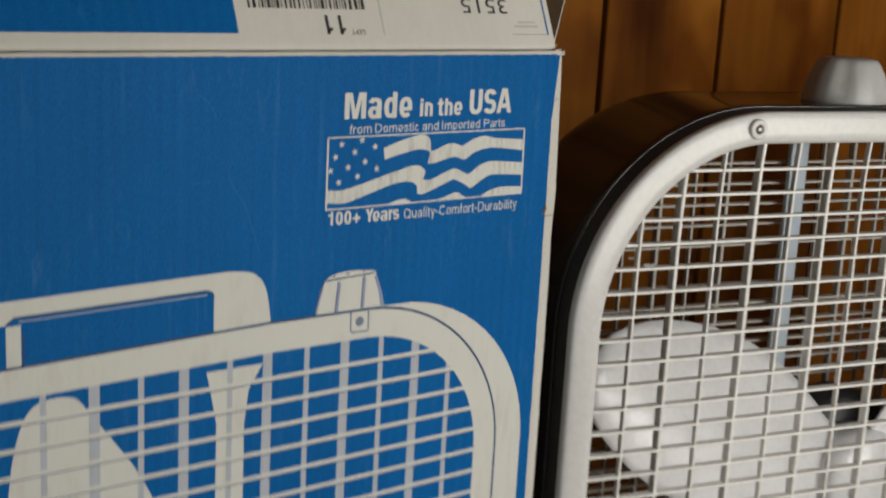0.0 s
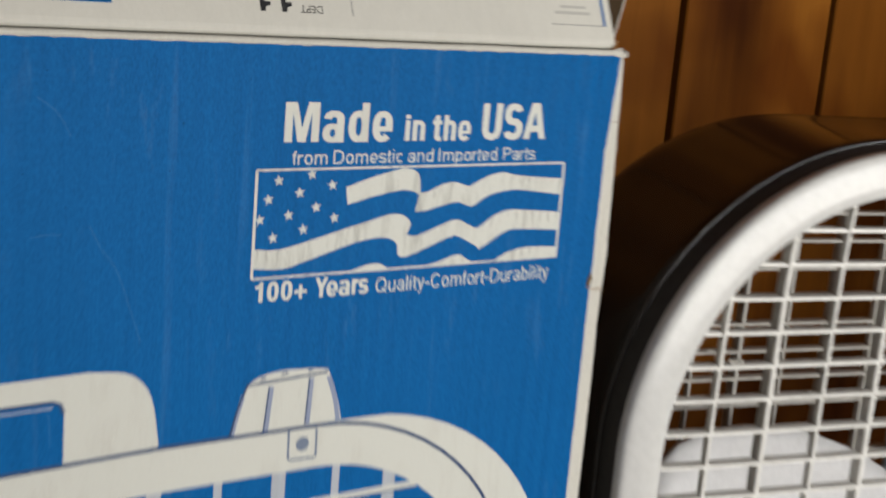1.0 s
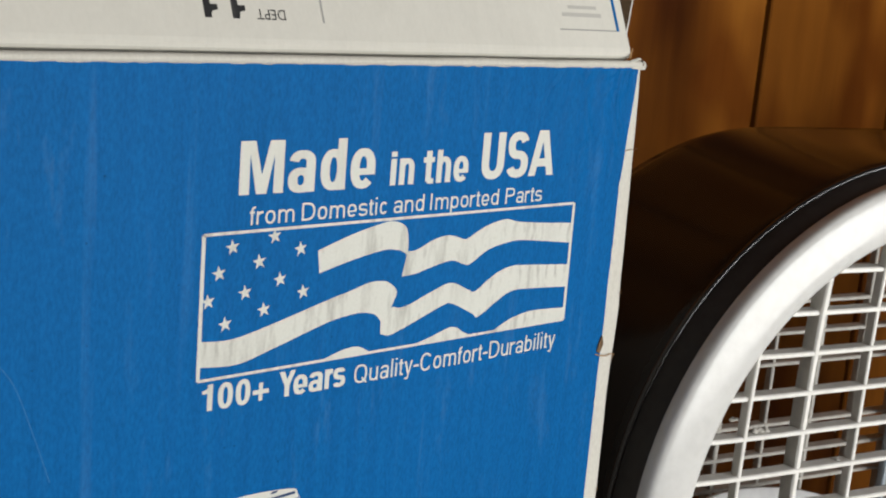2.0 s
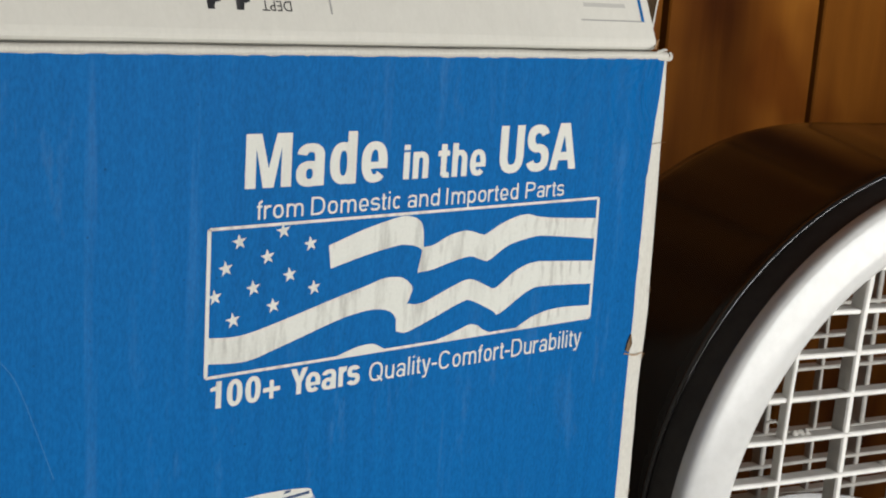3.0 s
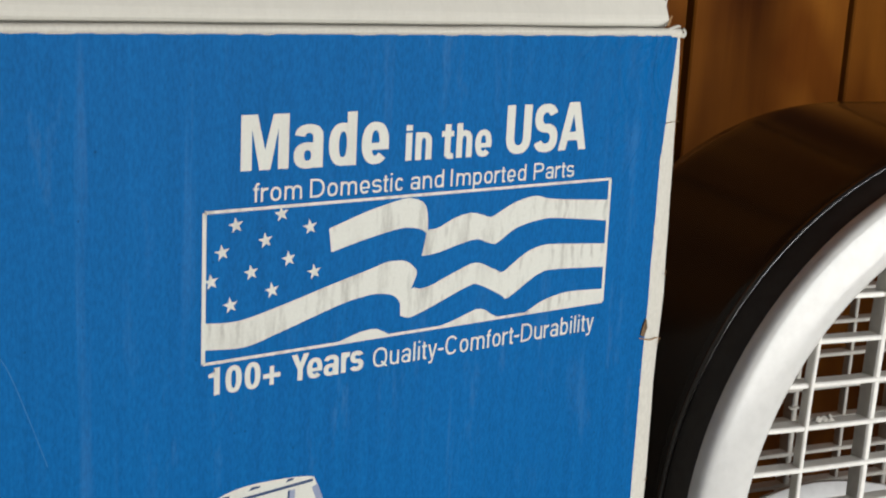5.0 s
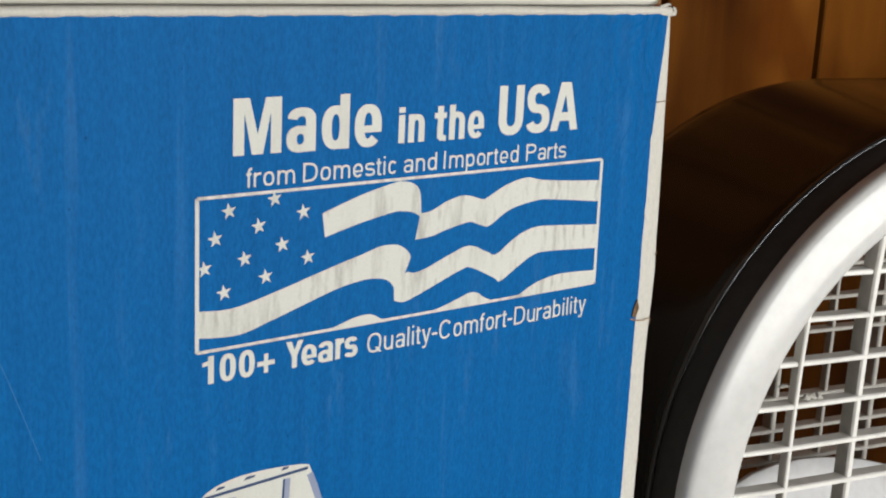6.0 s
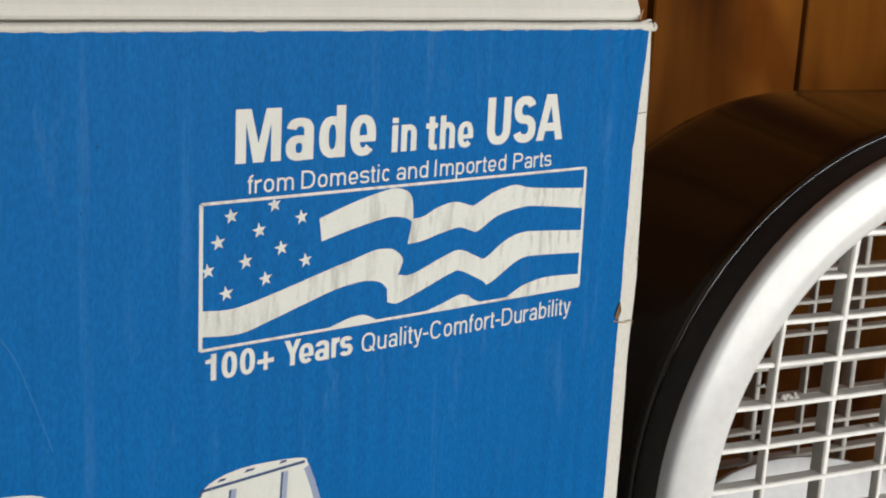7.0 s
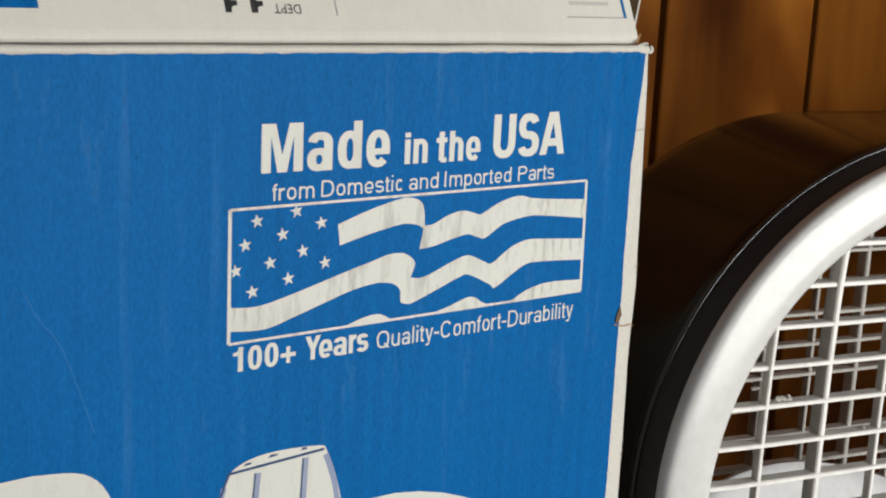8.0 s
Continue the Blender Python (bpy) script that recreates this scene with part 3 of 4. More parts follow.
def letter(ch, w, xh, cap, sv, sh):
    """Shapes of one grotesque letter, w wide, standing on zero; a list of layers of outlines."""
    def bar_of(xa, xb, za, zb):
        return [[(xa, za), (xb, za), (xb, zb), (xa, zb)]]

    def bowl(h, start=0, end=360, xa=0.0, xb=None, za=0.0):
        xb = w if xb is None else xb
        return ring_piece((xa + xb) / 2, za + h / 2, (xb - xa) / 2, h / 2, sv, sh, start, end)

    def arch(xa, xb, top, rz, end=165):
        return [ring_piece((xa + xb) / 2, top - rz, (xb - xa) / 2, rz, sv, sh, 0, end), bar_of(xb - sv, xb, 0, top - rz)]

    def snake(h):
        half = (h + sh) / 2
        return [ring_piece(w / 2, h - half / 2, w / 2 * 0.96, half / 2, sv, sh, 22, 270), ring_piece(w / 2, half / 2, w / 2, half / 2, sv, sh, 90, -158)]
    deep = cap * 0.28
    if ch in "nhm":
        out = [bar_of(0, sv, 0, cap if ch == "h" else xh)]
        mid = (w + sv) / 2
        for xa, xb in (((0, mid), (mid - sv, w)) if ch == "m" else ((0, w),)):
            out += arch(xa, xb, xh, min((xb - xa) / 2 * 1.1, xh * 0.5))
        return out
    if ch == "u":
        rz = min(w / 2 * 1.1, xh * 0.5)
        return [bar_of(w - sv, w, 0, xh), ring_piece(w / 2, rz, w / 2, rz, sv, sh, 180, 345), bar_of(0, sv, rz, xh)]
    if ch == "U":
        rz = w / 2 * 1.1
        return [bar_of(0, sv, rz, cap), bar_of(w - sv, w, rz, cap), ring_piece(w / 2, rz, w / 2, rz, sv, sh, 180, 360)]
    if ch == "r":
        return [bar_of(0, sv, 0, xh), ring_piece(w, xh * 0.58, w, xh * 0.42, sv, sh * 1.15, 90, 165)]
    if ch == "i":
        return [bar_of(0, sv, 0, xh), bar_of(0, sv, cap * 1.01 - max(sh, sv * 0.7) * 0.95, cap * 1.01)]
    if ch in "lI":
        return [bar_of(0, sv, 0, cap)]
    if ch == "t":
        xs = w * 0.26
        return [bar_of(xs, xs + sv, sh * 0.4, xh * 1.24), bar_of(0, w, xh - sh, xh), [[(xs, sh * 1.5), (xs + sv * 0.35, 0.0), (w, -0.02 * xh), (w, sh * 0.9), (xs + sv, sh)]]]
    if ch == "f":
        xs = w * 0.24
        return [bar_of(xs, xs + sv, 0, cap - xh * 0.3), bar_of(0, w * 0.95, xh - sh, xh), ring_piece(w, cap - xh * 0.3, w - xs, xh * 0.3, sv, sh, 90, 180)]
    if ch == "o":
        return [bowl(xh)]
    if ch == "0":
        return [bowl(cap)]
    if ch == "c":
        return [bowl(xh, 38, 322)]
    if ch == "C":
        return [bowl(cap, 36, 324)]
    if ch == "e":
        return [bowl(xh, 0, 316), bar_of(sv * 0.6, w - 0.001, xh * 0.5 - sh * 0.8, xh * 0.5 + sh * 0.02)]
    if ch in "db":
        return [bowl(xh), bar_of(w - sv, w, 0, cap) if ch == "d" else bar_of(0, sv, 0, cap)]
    if ch == "p":
        return [bowl(xh), bar_of(0, sv, -deep, xh)]
    if ch == "a":
        rz = xh * 0.30
        low = xh * 0.60
        return [bar_of(w - sv, w, 0, xh - rz), ring_piece(w / 2 * 1.02, xh - rz, w / 2 * 0.98, rz, sv, sh, 0, 168), ring_piece(w * 0.47, low / 2 - 0.01 * xh, w * 0.47, low / 2, sv, sh * 0.9, 0, 360)]
    if ch == "s":
        return snake(xh)
    if ch == "S":
        return snake(cap)
    if ch == "y":
        m = w * 0.5
        return [[[(0, xh), (sv * 1.15, xh), (m + sv * 0.55, 0), (m - sv * 0.5, 0)]], [[(w - sv * 1.1, xh), (w, xh), (m + sv * 0.1, -deep * 0.75), (m - sv * 0.75, -deep)]], bar_of(w * 0.1, m - sv * 0.2, -deep, -deep + sh)]
    if ch == "Y":
        m, z = w / 2, cap * 0.42
        return [[[(0, cap), (sv * 1.1, cap), (m + sv / 2, z), (m - sv / 2, z)]], [[(w - sv * 1.1, cap), (w, cap), (m + sv / 2, z), (m - sv / 2, z)]], bar_of(m - sv / 2, m + sv / 2, 0, z)]
    if ch == "A":
        m = w / 2
        return [[[(0, 0), (sv * 0.98, 0), (m + sv * 0.30, cap), (m - sv * 0.68, cap)]], [[(w - sv * 0.98, 0), (w, 0), (m + sv * 0.68, cap), (m - sv * 0.30, cap)]], bar_of(w * 0.24, w * 0.76, cap * 0.20, cap * 0.20 + sh)]
    if ch == "D":
        rx = w * 0.62
        return [bar_of(0, sv, 0, cap), bar_of(sv, w - rx, 0, sh), bar_of(sv, w - rx, cap - sh, cap), ring_piece(w - rx, cap / 2, rx, cap / 2, sv, sh, -90, 90)]
    if ch == "P":
        rx, low = w * 0.5, cap * 0.44
        return [bar_of(0, sv, 0, cap), bar_of(sv, w - rx, low, low + sh), bar_of(sv, w - rx, cap - sh, cap), ring_piece(w - rx, (cap + low) / 2, rx, (cap - low) / 2, sv, sh, -90, 90)]
    if ch == "Q":
        return [bowl(cap), [[(w * 0.55, cap * 0.24), (w * 0.64, cap * 0.31), (w * 1.02, cap * 0.02), (w * 0.94, -cap * 0.05)]]]
    if ch == "1":
        return [bar_of(w - sv, w, 0, cap), [[(0, cap * 0.66), (w - sv, cap * 0.66), (w - sv, cap), (w - sv * 0.75, cap), (w * 0.42, cap * 0.83), (0, cap * 0.79)]]]
    if ch == "+":
        return [bar_of(0, w, cap * 0.36 - sh / 2, cap * 0.36 + sh / 2), bar_of(w / 2 - sh / 2, w / 2 + sh / 2, cap * 0.36 - w / 2, cap * 0.36 + w / 2)]
    if ch == "-":
        return [bar_of(0, w, xh * 0.44, xh * 0.44 + sh * 1.1)]
    half = [(0, cap), (w * 0.335, cap), (w / 2, cap * 0.36), (w / 2, 0), (w * 0.385, 0), (w * 0.225, cap * 0.74), (w * 0.225, 0), (0, 0)]  # M
    return [[half], [[(w - x, z) for x, z in half]]]


def set_letter(bm, ch, x, w, z, xh, cap, sv, sh, lift):
    for layer in letter(ch, w, xh, cap, sv, sh):
        for outline in layer:
            f = bm.faces.new([bm.verts.new(((x + px) / 1000, -lift, (z + pz) / 1000)) for px, pz in outline])
            f.normal_update()
            if f.normal.y > 0:
                f.normal_flip()
        lift += 0.0000012
    return lift


def heavy(text, base, xh, cap, sv, sh, spans, mat=INK_CLEAN):
    """Heavy condensed lettering, letter by letter: each span is (from x, to x, foot) in millimetres."""
    lift = 0.00004
    for ch, (xa, xb, foot) in zip(text, spans):
        bm = bmesh.new()
        lift = set_letter(bm, ch, xa, xb - xa, base + foot, xh, cap, sv, sh, lift)
        bmesh.ops.triangulate(bm, faces=bm.faces[:])
        carton_part("printed_letter", bm, mat)


ADVANCE = dict(a=556, b=556, c=500, d=556, e=556, f=290, i=222, l=222, m=833, n=556, o=556, p=556, r=345, s=500, t=290, u=556, y=500, C=722, D=722, I=278, P=667, Q=778)


def small_words(text, xa, xb, base, cap, stroke, mat=INK_CLEAN):
    """A line of small light lettering between two ends."""
    wide = [ADVANCE[ch] if ch in ADVANCE else 333 for ch in text]
    side = [30 if ch in "frty-s" else 62 for ch in text]
    k = (xb - xa) / (sum(wide) - side[0] - side[-1])
    x, lift = xa - side[0] * k, 0.00004
    bm = bmesh.new()
    for ch, w, g in zip(text, wide, side):
        lift = set_letter(bm, ch, x + g * k, (w - 2 * g) * k, base, cap * 0.73, cap, stroke, stroke * 0.92, lift)
        x += w * k
    bmesh.ops.triangulate(bm, faces=bm.faces[:])
    tagged(carton_part("printed_word", bm, mat, label="small white lettering"), kind="stuff")


def words(text, xa, xb, base, cap, weight, mat, flip):
    """Label lettering from xa to xb, standing on base, with capitals of a given height."""
    cu = bpy.data.curves.new("lettering", "FONT")
    cu.body, cu.offset, cu.resolution_u = text, weight, 4
    tmp = bpy.data.objects.new("lettering", cu)
    scene.collection.objects.link(tmp)
    me = bpy.data.meshes.new_from_object(tmp.evaluated_get(bpy.context.evaluated_depsgraph_get()))
    bpy.data.objects.remove(tmp)
    bm = bmesh.new()
    bm.from_mesh(me)
    bpy.data.meshes.remove(me)
    lo, hi = min(v.co.x for v in bm.verts), max(v.co.x for v in bm.verts)
    for v in bm.verts:
        v.co = flip(xa + (v.co.x - lo) / (hi - lo) * (xb - xa), base + v.co.y * cap / 0.73)
    return tagged(carton_part("printed_word", bm, mat), kind="stuff")


heavy("M", 539.2, 10, 12.8, 2.7, 2.4, [(-138.6, -126.2, 0)])
heavy("ade", 539.1, 10.3, 12.9, 2.75, 2.05, [(-124.9, -117.0, -0.1), (-115.4, -107.7, -0.1), (-106.2, -98.4, -0.2)])
heavy("in", 539.2, 6.9, 8.7, 1.85, 1.4, [(-93.3, -91.4, 0), (-90.4, -85.4, 0)])
heavy("the", 539.1, 7.0, 8.8, 1.85, 1.4, [(-82.4, -78.6, 0), (-77.7, -72.7, 0), (-71.7, -66.4, -0.1)])
heavy("USA", 539.2, 10, 12.9, 2.7, 2.3, [(-61.6, -53.2, -0.1), (-52.2, -43.9, -0.1), (-43.4, -33.4, 0.1)])
for text, xa, xb in (("from", -135.2, -122.4), ("Domestic", -120.2, -93.5), ("and", -91.3, -81.1), ("Imported", -78.9, -54.0), ("Parts", -51.3, -36.9)):
    small_words(text, xa, xb, 531.8, 4.5, 0.56)
heavy("100+", 486.8, 5, 6.7, 1.45, 1.15, [(-146.0, -143.1, 0), (-141.6, -137.4, -0.1), (-136.6, -132.4, -0.1), (-131.7, -127.0, 0.1)])
heavy("Years", 486.8, 5.25, 6.7, 1.4, 1.1, [(-124.0, -119.1, 0), (-119.6, -115.3, -0.1), (-114.9, -110.6, -0.1), (-109.9, -107.4, 0), (-107.3, -103.3, -0.1)])
small_words("Quality-Comfort-Durability", -100.4, -25.1, 486.7, 5.1, 0.6)

# waving flag in its frame
FL, FR, FB, FT = -147.4, -22.4, 494.7, 530.3
printed("flag_border", [p for a, b in (((FL, FB), (FL, FT)), ((FR, FB), (FR - 0.6, FT))) for p in band((a, b), 1.0)] + [p for a, b in (((FL, FB), (FR, FB)), ((FL, FT), (FR - 0.6, FT))) for p in band((a, b), 0.75)], INK_WHITE, "thin white frame", 0.0006)


def ribbon(top, bottom):
    """A waving stripe between two soft edges."""
    return [curve2(top) + curve2(bottom)[::-1]]


printed("flag_stripe", ribbon([(-114.6, 523.9), (-104.2, 527.2), (-94.7, 529.4), (-91.2, 529.7), (-88.1, 528.9), (-86.3, 527.4), (-85.5, 524.5), (-85.3, 520.4)], [(-113.8, 518), (-103.8, 520.4), (-94.3, 522.1), (-90.7, 522.1), (-87.5, 521.4), (-85.6, 520.2)]), INK_WHITE, lift=0.00030)
printed("flag_stripe", ribbon([(-85.5, 521.1), (-82, 521.4), (-76.9, 523.5), (-71.2, 524.4), (-65.6, 522.9), (-64, 523.1), (-57.5, 526), (-50.4, 527.4), (-45.1, 526.3), (-36.4, 525.4), (-23, 524.4)], [(-86.8, 514.4), (-81.8, 514.8), (-76.3, 516.1), (-69.6, 517.2), (-65.6, 516), (-62.6, 515.6), (-55.8, 519.2), (-46.6, 520.8), (-40.2, 520.5), (-23, 518.4)]), INK_WHITE, lift=0.00034)
printed("flag_stripe", ribbon([(-147.2, 504.5), (-138.7, 504), (-127.9, 506.2), (-111.7, 510.4), (-103.3, 512.4), (-98.1, 513.8), (-94.6, 514), (-91.3, 513.4), (-88.2, 510.8), (-88.8, 508.1), (-89.9, 505.8)], [(-147.2, 498.1), (-136.9, 497.4), (-127.6, 499.7), (-111.4, 504.4), (-104.6, 505.7), (-99.4, 506), (-94.9, 504.9), (-92.6, 502.4)]), INK_WHITE, lift=0.00038)
printed("flag_stripe", ribbon([(-92.9, 503), (-89.7, 506.2), (-86.8, 505.9), (-83.1, 506.5), (-75.7, 509.2), (-69.1, 510.9), (-62.9, 508.5), (-59.8, 507.5), (-55, 510.4), (-51, 512.4), (-45.9, 513.5), (-39.4, 513.2), (-23, 511.8)], [(-92.7, 499.4), (-89.9, 498.6), (-86.3, 499.5), (-80.8, 501.4), (-71.5, 504.7), (-67.9, 504.8), (-60.2, 501.1), (-57.8, 499.9), (-51.2, 503.5), (-47.1, 505.5), (-41.9, 506.2), (-23, 505)]), INK_WHITE, lift=0.00042)
printed("flag_stripe", [curve2([(-112, 494.7), (-107.5, 496), (-104.1, 496.8), (-100.6, 497), (-98.5, 496.4), (-95.5, 494.7)])], INK_WHITE, lift=0.00046)
printed("flag_stripe", [curve2([(-81, 494.8), (-75.6, 496), (-71.8, 497.1), (-68, 498.1), (-65.3, 497.6), (-63.2, 496.2), (-60, 494.8)])], INK_WHITE, lift=0.00050)
printed("flag_stripe", [curve2([(-51.5, 494.8), (-47.3, 496.8), (-44.2, 497.9), (-38.9, 498.9), (-33.4, 499.1), (-22.5, 498.5)]) + [(-22.5, 494.8)]], INK_WHITE, lift=0.00054)
for sx, sz in ((-139.5, 526.8), (-127.7, 528.6), (-119.9, 524.8), (-131.8, 522.6), (-142.9, 520.7), (-125.5, 517.6), (-135.4, 515.3), (-145.6, 514.1), (-129.8, 510.4), (-118.4, 513.7), (-140.6, 508)):
    pts = []
    for k in range(10):
        r = 2.0 if k % 2 == 0 else 0.8
        a = radians(90 + 36 * k + 8)
        pts.append((max(min(sx + r * math.cos(a), FR), FL), min(sz + r * math.sin(a), FT)))
    printed("flag_star", [[(sx, sz), pts[k], pts[(k + 1) % 10]] for k in range(10)], INK_WHITE)

# drawing of the fan
LOW = 60.0
RIM, RIM_X, RIM_Z, RIM_WIDE = 90.0, -119.5, 351.2, 15.5  # drawn corner: radius, centre, width of the rim


def drawn_round(off):
    """The drawn rim's outline: along the top, round the corner and down."""
    r = RIM - off
    cx, cz = RIM_X, RIM_Z
    pts = [(-520, 436 - off), (-310, 437 - off * 0.95), (-177, 441.2 - off)]
    pts += [(cx + r * math.sin(radians(a)), cz + r * math.cos(radians(a))) for a in range(0, 91, 6)]
    return pts + [(cx + r, LOW)]


def strip(outer, inner):
    return [[outer[i], outer[i + 1], inner[i + 1], inner[i]] for i in range(len(outer) - 1)]


printed("drawn_shell", strip([(x + 18, z) if i > 3 else (x, z) for i, (x, z) in enumerate(drawn_round(-0.6))], drawn_round(1))[3:], INK_CLEAN)
printed("drawn_rim", strip(drawn_round(0.3), drawn_round(RIM_WIDE)), INK_CLEAN, "white drawn fan rim", 0.0005)
printed("drawn_line", [q for q in strip(drawn_round(-0.5), drawn_round(0.8))], INK_LINE, lift=0.0007)
inside = RIM - RIM_WIDE
for k, x in enumerate((-290, -266.5, -244, -222.5, -198.5, -178, -155.7, -133.3, -111, -88.8, -66.2)):
    wide = 5.2 if k % 2 == 1 else 3.0
    over = max(x - RIM_X, 0)
    top = RIM_Z + math.sqrt(max(inside ** 2 - over ** 2, 0))
    printed("drawn_bar", band([(x, top + 1), (x, LOW)], wide), INK_GREY, lift=0.0004)
for k in range(28):
    z = 412.8 - 12.6 * k
    if z < LOW:
        break
    over = max(z - RIM_Z, 0)
    end = RIM_X + math.sqrt(max(inside ** 2 - over ** 2, 0))
    printed("drawn_bar", band([(-520, z - 1.5), (end + 1, z)], 2.2), INK_CLEAN, lift=0.00055)
    printed("drawn_line", band([(-520, z - 2.9), (end + 0.5, z - 1.4)], 0.5), INK_LINE, lift=0.0006)
printed("drawn_blade", [curve2([(-310, 330), (-306, 378), (-303, 399), (-297.8, 414), (-290, 420), (-276, 419.3), (-267, 408.3), (-257.7, 395.7), (-246.7, 379.6), (-238, 363), (-222, 330)])], INK_CLEAN, lift=0.00035)
printed("drawn_strut", [[(-211, 421), (-208.9, 412), (-205.4, 394), (-205.7, LOW), (-190.2, LOW), (-190.4, 391.6), (-188.2, 408.7), (-180.7, 421)]], INK_CLEAN, lift=0.00033)
printed("drawn_screw", band([(-130.5, 440.5), (-130.3, 430.4), (-129.6, 429.8), (-120.4, 429.4), (-119.6, 430), (-119.8, 440)], 0.9) + [[(-125 + 2.6 * math.cos(a), 435 + 2.6 * math.sin(a)) for a in np.linspace(0, 6.283, 13)[:-1]]], SCREW_INK, lift=0.0008)
# handle
inner_handle = [(-207.5, 457), (-208.6, 460), (-211, 461), (-302, 459.4), (-305.5, 456.5), (-305.5, 437)]
printed("drawn_handle", [[(-520, 463), (-307, 467), (-305.5, 456.5), (-520, 452)], [(-307, 467), (-200, 469.2), (-211, 461), (-302, 459.4), (-305.5, 456.5)], [(-200, 469.2), (-207.5, 457), (-208.6, 460), (-211, 461)][::-1], curve2([(-200, 469.2), (-187, 467), (-180, 459), (-177, 443)]) + [(-177, 440), (-207.5, 439), (-207.5, 457)], [(-305.5, 456), (-299, 456), (-299, 437), (-305.5, 437)]], INK_CLEAN, "white drawn handle", 0.00035)
printed("drawn_line", band(inner_handle[:5], 1.0), INK_LINE, lift=0.0006)
printed("drawn_line", band([(-298, 452), (-298, 437.5)], 0.8), INK_LINE, lift=0.0006)
printed("drawn_line", band([(-211, 459.2), (-300, 457.6)], 0.5), INK_GREY, lift=0.0006)
# knob
printed("drawn_knob", [curve2([(-152, 441), (-149.4, 451), (-146.2, 459), (-136, 462.2), (-119, 461.4), (-115.8, 458.8), (-112.4, 450), (-110.5, 442)])], INK_CLEAN, "white drawn knob", 0.00035)
for line in ([(-138.0, 457.2), (-139.4, 441.5)], [(-123.0, 458.6), (-123.8, 442)]):
    printed("drawn_line", band(curve2(line), 2.0), INK_FLUTE, lift=0.0005)
    printed("drawn_line", band(curve2([(x - 0.8, z) for x, z in line]), 0.6), INK_LINE, lift=0.0006)
printed("drawn_line", band(curve2([(-116.4, 458.4), (-113.4, 450), (-111.8, 442)]), 1.8), INK_FLUTE, lift=0.0005)
printed("drawn_line", band(curve2([(-148.2, 455.0), (-150.4, 447), (-151.6, 441.5)]), 1.6), INK_FLUTE, lift=0.0005)
for line in ([(-152.4, 441), (-149.8, 451), (-146.6, 459)], [(-146.6, 458.6), (-136, 459.1), (-117, 460.0)]):
    printed("drawn_line", band(curve2(line), 0.8), INK_LINE, lift=0.0006)
for x, z, k in ((-141.2, 460.3, 1.3), (-133.4, 461.2, 1.7), (-123.6, 461.3, 1.2)):
    printed("drawn_line", [[(x - k, z - 0.35), (x + k * 0.7, z - 0.2), (x + k, z + 0.35), (x - k * 0.4, z + 0.45)]], INK_LINE, lift=0.0007)

# ---- shipping label on the flap, upside down: (x, s) in millimetres along and up the flap ----
def on_flap(x, s, lift=0.0):
    """A place on the flap's face, which sags a little along its length."""
    up = (s - 0.9) / 1000
    sag = 0.0008 * noise.noise(Vector((x / 1000 * 18, 5, 0))) * (0.26 + 0.74 * (up - 0.0026) / 0.0634)
    return CREASE + Vector((x / 1000, 0, 0)) + fd * up + fn * (sag + 0.00016 + lift)


def flap_print(name, xa, xb, sa, sb, mat, label="", lift=0.0):
    bm = bmesh.new()
    n = max(2, int((xb - xa) / 8))
    rows = [[bm.verts.new(on_flap(xa + (xb - xa) * i / n, s, lift)) for i in range(n + 1)] for s in (sa, sb)]
    for i in range(n):
        bm.faces.new((rows[0][i], rows[0][i + 1], rows[1][i + 1], rows[1][i]))
    return carton_part(name, bm, mat, label=label)


def flap_words(text, xa, xb, base, cap, weight, mat):
    return words(text, xa, xb, base, cap, weight, mat, lambda x, s: on_flap(xa + xb - x, 2 * base - s))


flap_print("label_block", -520, -194.2, 8.4, 62, BLUE, "blue printed block")
for xa in (-146.6, -139.2):
    bm = bmesh.new()
    lift = 0.0
    for layer in letter("1", 3.7, 7, 9.6, 1.8, 1.5):
        for outline in layer:
            bm.faces.new([bm.verts.new(on_flap(xa + 3.7 - px, 17.8 - pz, lift)) for px, pz in outline])
        lift += 0.000002
    carton_part("printed_digit", bm, INK_BLACK)
flap_words("DEPT", -132.6, -124.6, 10.7, 2.7, 0.0, INK_BLACK)
flap_words("3515", -62.0, -31.6, 28.2, 8.6, 0.0, INK_BLACK)
bx = -187.0
while bx < -124:
    w = random.choice((0.6, 0.6, 1.2, 1.8))
    flap_print("barcode_bar", bx, bx + w, 21, 46, INK_BLACK)
    bx += w + random.choice((0.6, 0.9, 1.4))
flap_print("label_rule", -113.9, -113.4, 7.8, 60, INK_SOFT)
flap_print("label_rule", -31, -6.5, 8.5, 8.9, INK_SOFT)
flap_print("label_border", -6.9, -5.7, 8.6, 60, BLUE, "blue label border")
flap_print("label_bar", -29, -12.5, 12.6, 13.8, INK_FAINT, "unreadable small print")
flap_print("label_bar", -26, -14, 15.0, 16.0, INK_FAINT, "unreadable small print")

# pale scratches in the blue print
SCRATCH = ink_material("pale scuffed blue", (0.02, 0.145, 0.38), (0.006, 0.12, 0.36))
for line in ([(-217, 553), (-211, 548.5), (-207, 541.5)], [(-201, 515), (-197.5, 508), (-192.5, 501), (-188, 489), (-184, 477)], [(-218.5, 512.2), (-213, 512.8), (-209.5, 512.4)], [(-214, 470), (-212, 455), (-211.5, 447)]):
    printed("scratch", band(curve2(line), 0.22), SCRATCH, lift=0.0002)

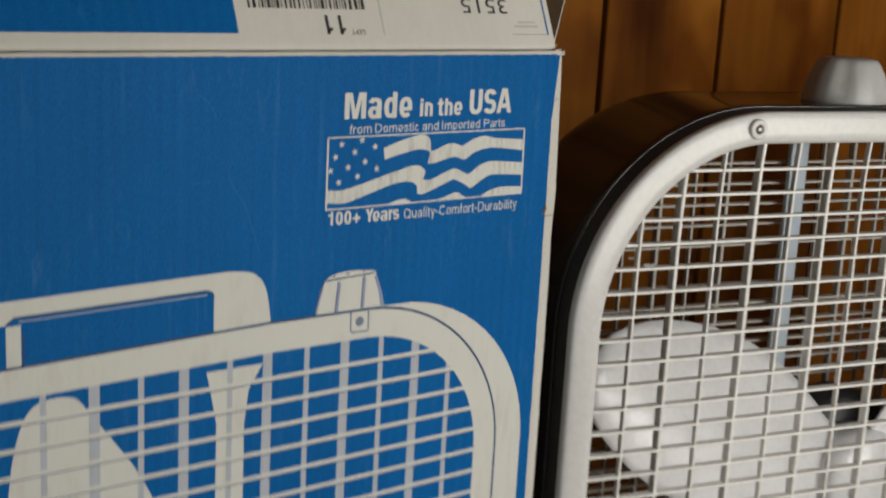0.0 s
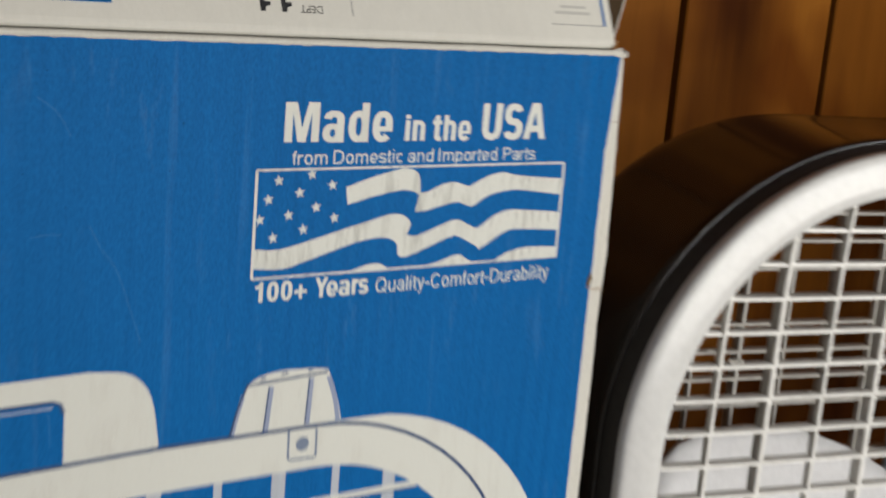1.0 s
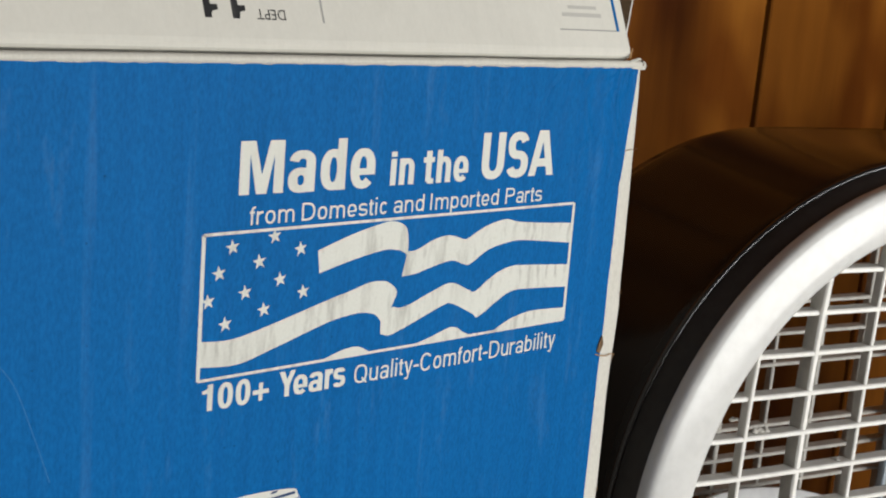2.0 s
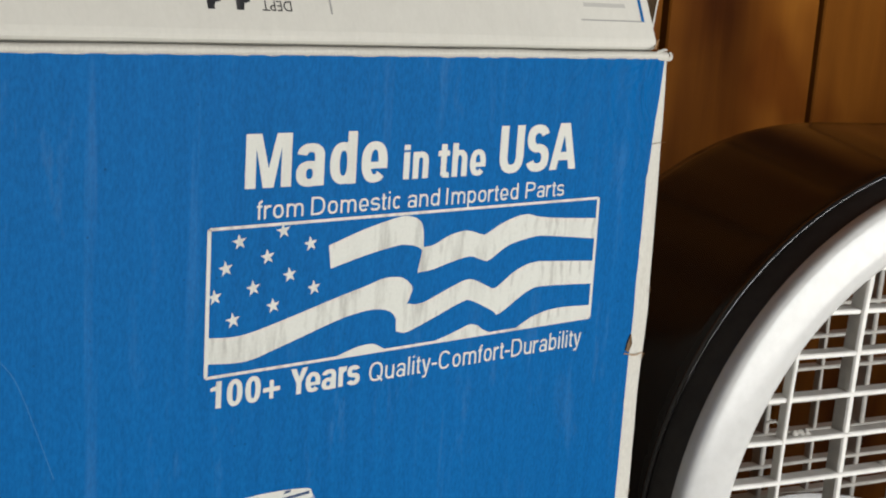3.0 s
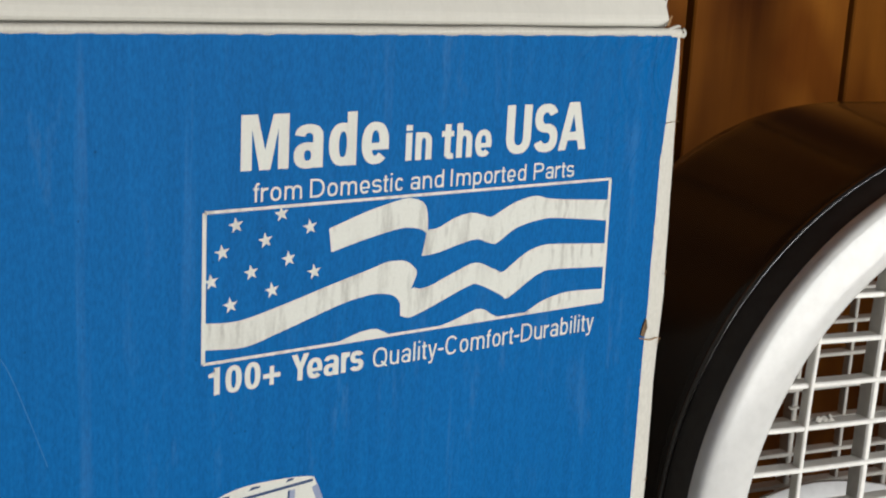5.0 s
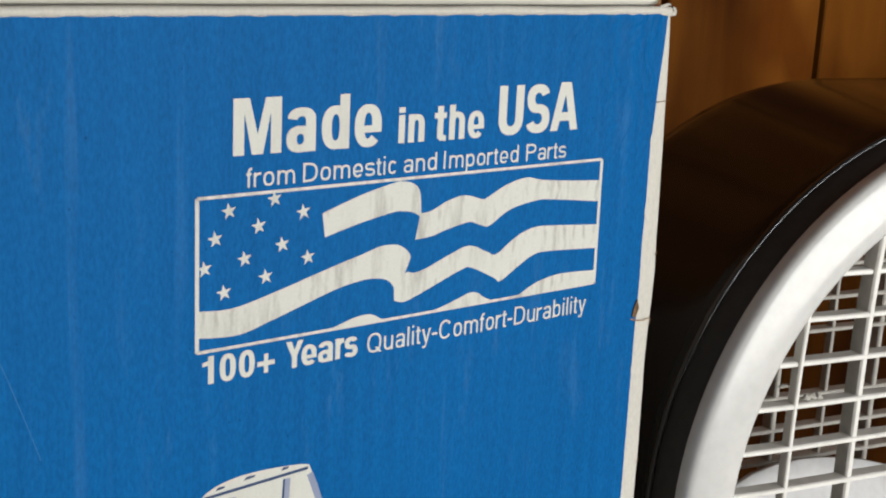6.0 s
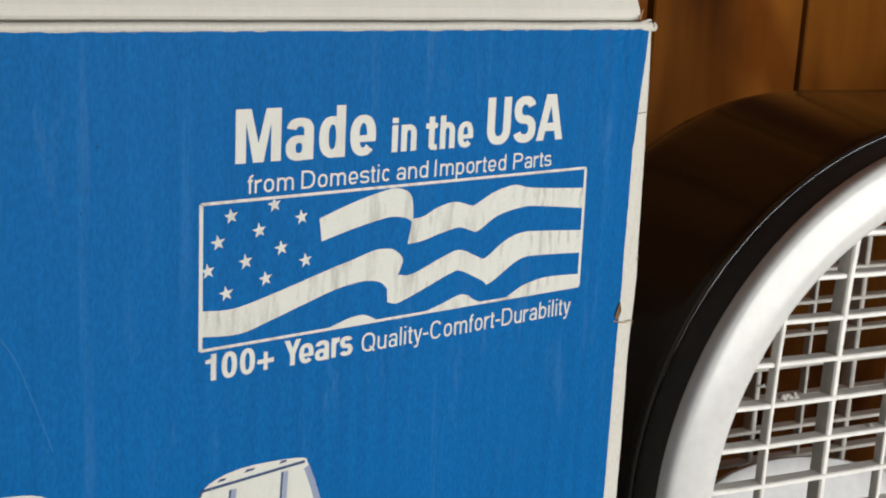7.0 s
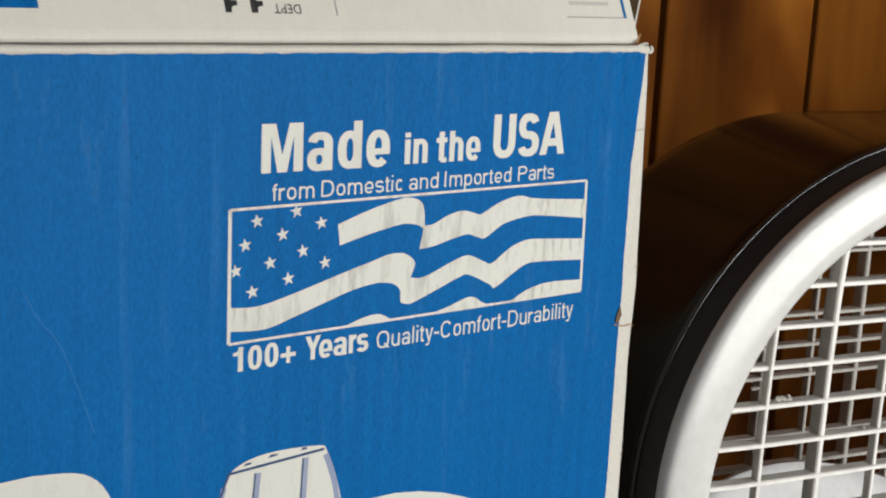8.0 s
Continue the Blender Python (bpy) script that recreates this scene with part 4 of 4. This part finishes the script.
# torn nick in the upright fold
nick = bmesh.new()
vs = [nick.verts.new(p) for p in ((-0.0058, -0.0004, 0.4824), (-0.0045, -0.0004, 0.4816), (-0.0038, -0.0010, 0.4846), (-0.0043, -0.0007, 0.4874), (-0.0052, -0.0005, 0.4850))]
nick.faces.new(vs)
r = bmesh.ops.extrude_face_region(nick, geom=nick.faces[:])
for v in r["geom"]:
    if isinstance(v, bmesh.types.BMVert):
        v.co.y += 0.0004
carton_part("torn_nick", nick, OLD_KRAFT, label="torn brown paper nick")


def fibre(points, thick, mat, name="frayed_strip"):
    line = smooth_line(points, 5)
    rings = []
    for i, p in enumerate(line):
        r = thick * (1 - 0.5 * i / len(line))
        rings.append([p + Vector((r * math.cos(a), r * 0.4 * math.sin(a), r * math.sin(a) * 0.6)) for a in np.linspace(0, 6.283, 7)[:-1]])
    return carton_part(name, loft(rings, False, True), mat)


fibre([(-0.0062, -0.0004, 0.4815), (-0.002, -0.0006, 0.4805), (0.001, -0.0004, 0.4808), (0.0035, 0.0004, 0.4798)], 0.0003, KRAFT)
fibre([(-0.005, 0.0008, 0.5704), (-0.0008, -0.0006, 0.5699), (0.0012, -0.0002, 0.5702), (0.0021, 0.0004, 0.5709), (0.0021, 0.0009, 0.5716)], 0.0009, FOLD_CARD)
fibre([(-0.004, 0.0002, 0.5720), (-0.0016, -0.0004, 0.5727), (-0.0002, 0.0004, 0.5724)], 0.0006, FOLD_CARD)
# dark plug in the torn corner's hole, shade put into its colour
fibre([(-0.0006, 0.0014, 0.5712), (0.0010, 0.0012, 0.5713), (0.0024, 0.0016, 0.5717)], 0.0013, SHADED_KRAFT)
fibre([(-0.0036, 0.0016, 0.5728), (-0.0016, 0.0030, 0.5744), (0.0002, 0.0042, 0.5752)], 0.0005, KRAFT)

# narrow side flap standing up behind the raised flap, its colour darkened as a shaded gap
side_rings = []
for i in range(13):
    s_up = 0.066 * i / 12
    foot = CREASE + fd * s_up + fn * (-0.0065 - 0.05 * s_up)
    ragged = 0.0006 * noise.noise(Vector((9, 0, 260 * s_up)))
    right = -0.0004 + 0.62 * s_up + ragged
    side_rings.append([foot + Vector((-0.010, 0, 0)), foot + Vector((right, 0, 0)), foot + Vector((right, 0.0024, 0)), foot + Vector((-0.010, 0.0024, 0))])
carton_part("side_flap", loft(side_rings, False, True), SHADED_KRAFT, label="side flap coloured dark as the shaded gap, with a torn pale edge")
fibre([ring_pts[1] + Vector((0.0001, -0.0003, 0)) for ring_pts in side_rings[1::2]], 0.00035, WHITE_CARD)
fibre([(-0.0030, -0.0001, 0.5452), (0.0012, 0.0001, 0.5455), (0.0052, 0.0022, 0.5450)], 0.00018, OLD_KRAFT, "fold_crack")
for k in range(14):
    z = 0.2 + 0.365 * random.random()
    x = -0.0036 + 0.0024 * min(max((z - 0.535) / 0.035, 0), 1)
    tall = random.uniform(0.0008, 0.003)
    fibre([(x, -0.0001, z - tall), (x - random.uniform(0.0, 0.0003), -0.0001, z), (x, -0.0001, z + tall)], random.uniform(0.00012, 0.0003), WHITE_CARD, "worn_chip")
for k in range(34):
    x = -0.006 - 0.30 * random.random()
    wide = random.uniform(0.0006, 0.0030)
    fibre([(x - wide, 0.0, 0.5700), (x, -0.0001, 0.56995 - random.uniform(0, 0.0001)), (x + wide, 0.0, 0.5700)], random.uniform(0.00010, 0.00022), FOLD_CARD, "worn_chip")
for k in range(7):
    z = 0.25 + 0.31 * random.random()
    e = bow(z)
    fibre([(e * 0.5, 0.0002, z), (e * 0.9, 0.0018, z + random.uniform(-0.001, 0.001)), (e + 0.0003, 0.004, z + random.uniform(-0.002, 0.002))], random.uniform(0.0002, 0.0004), OLD_KRAFT, "worn_chip")

# ---- boards of the back wall ----
joints = [0.256, 0.395, 0.556]
while joints[0] > x0 + 0.2:
    joints.insert(0, joints[0] - random.choice((0.13, 0.14, 0.15, 0.16)))
while joints[-1] < x1 - 0.2:
    joints.append(joints[-1] + random.choice((0.13, 0.14, 0.15, 0.16)))
joints = [x0] + joints + [x1]
for xa, xb in zip(joints, joints[1:]):
    mid, half = (xa + xb) / 2, (xb - xa) / 2
    bm = bmesh.new()
    rows = []
    for z in (0.0, H):
        rows.append([bm.verts.new((sx, sy, z)) for sx, sy in ((-half + 0.0034, 0.008), (-half + 0.0032, 0.0012), (-half + 0.0040, 0.0), (half - 0.0036, 0.0), (half - 0.0028, 0.0012), (half - 0.0030, 0.008))])
    for i in range(6):
        bm.faces.new((rows[0][i], rows[0][(i + 1) % 6], rows[1][(i + 1) % 6], rows[1][i]))
    bm.faces.new(rows[0])
    bm.faces.new(rows[1])
    board = part("board", bm, WOOD, wall)
    board.location = (mid, y1 - 0.008, 0)
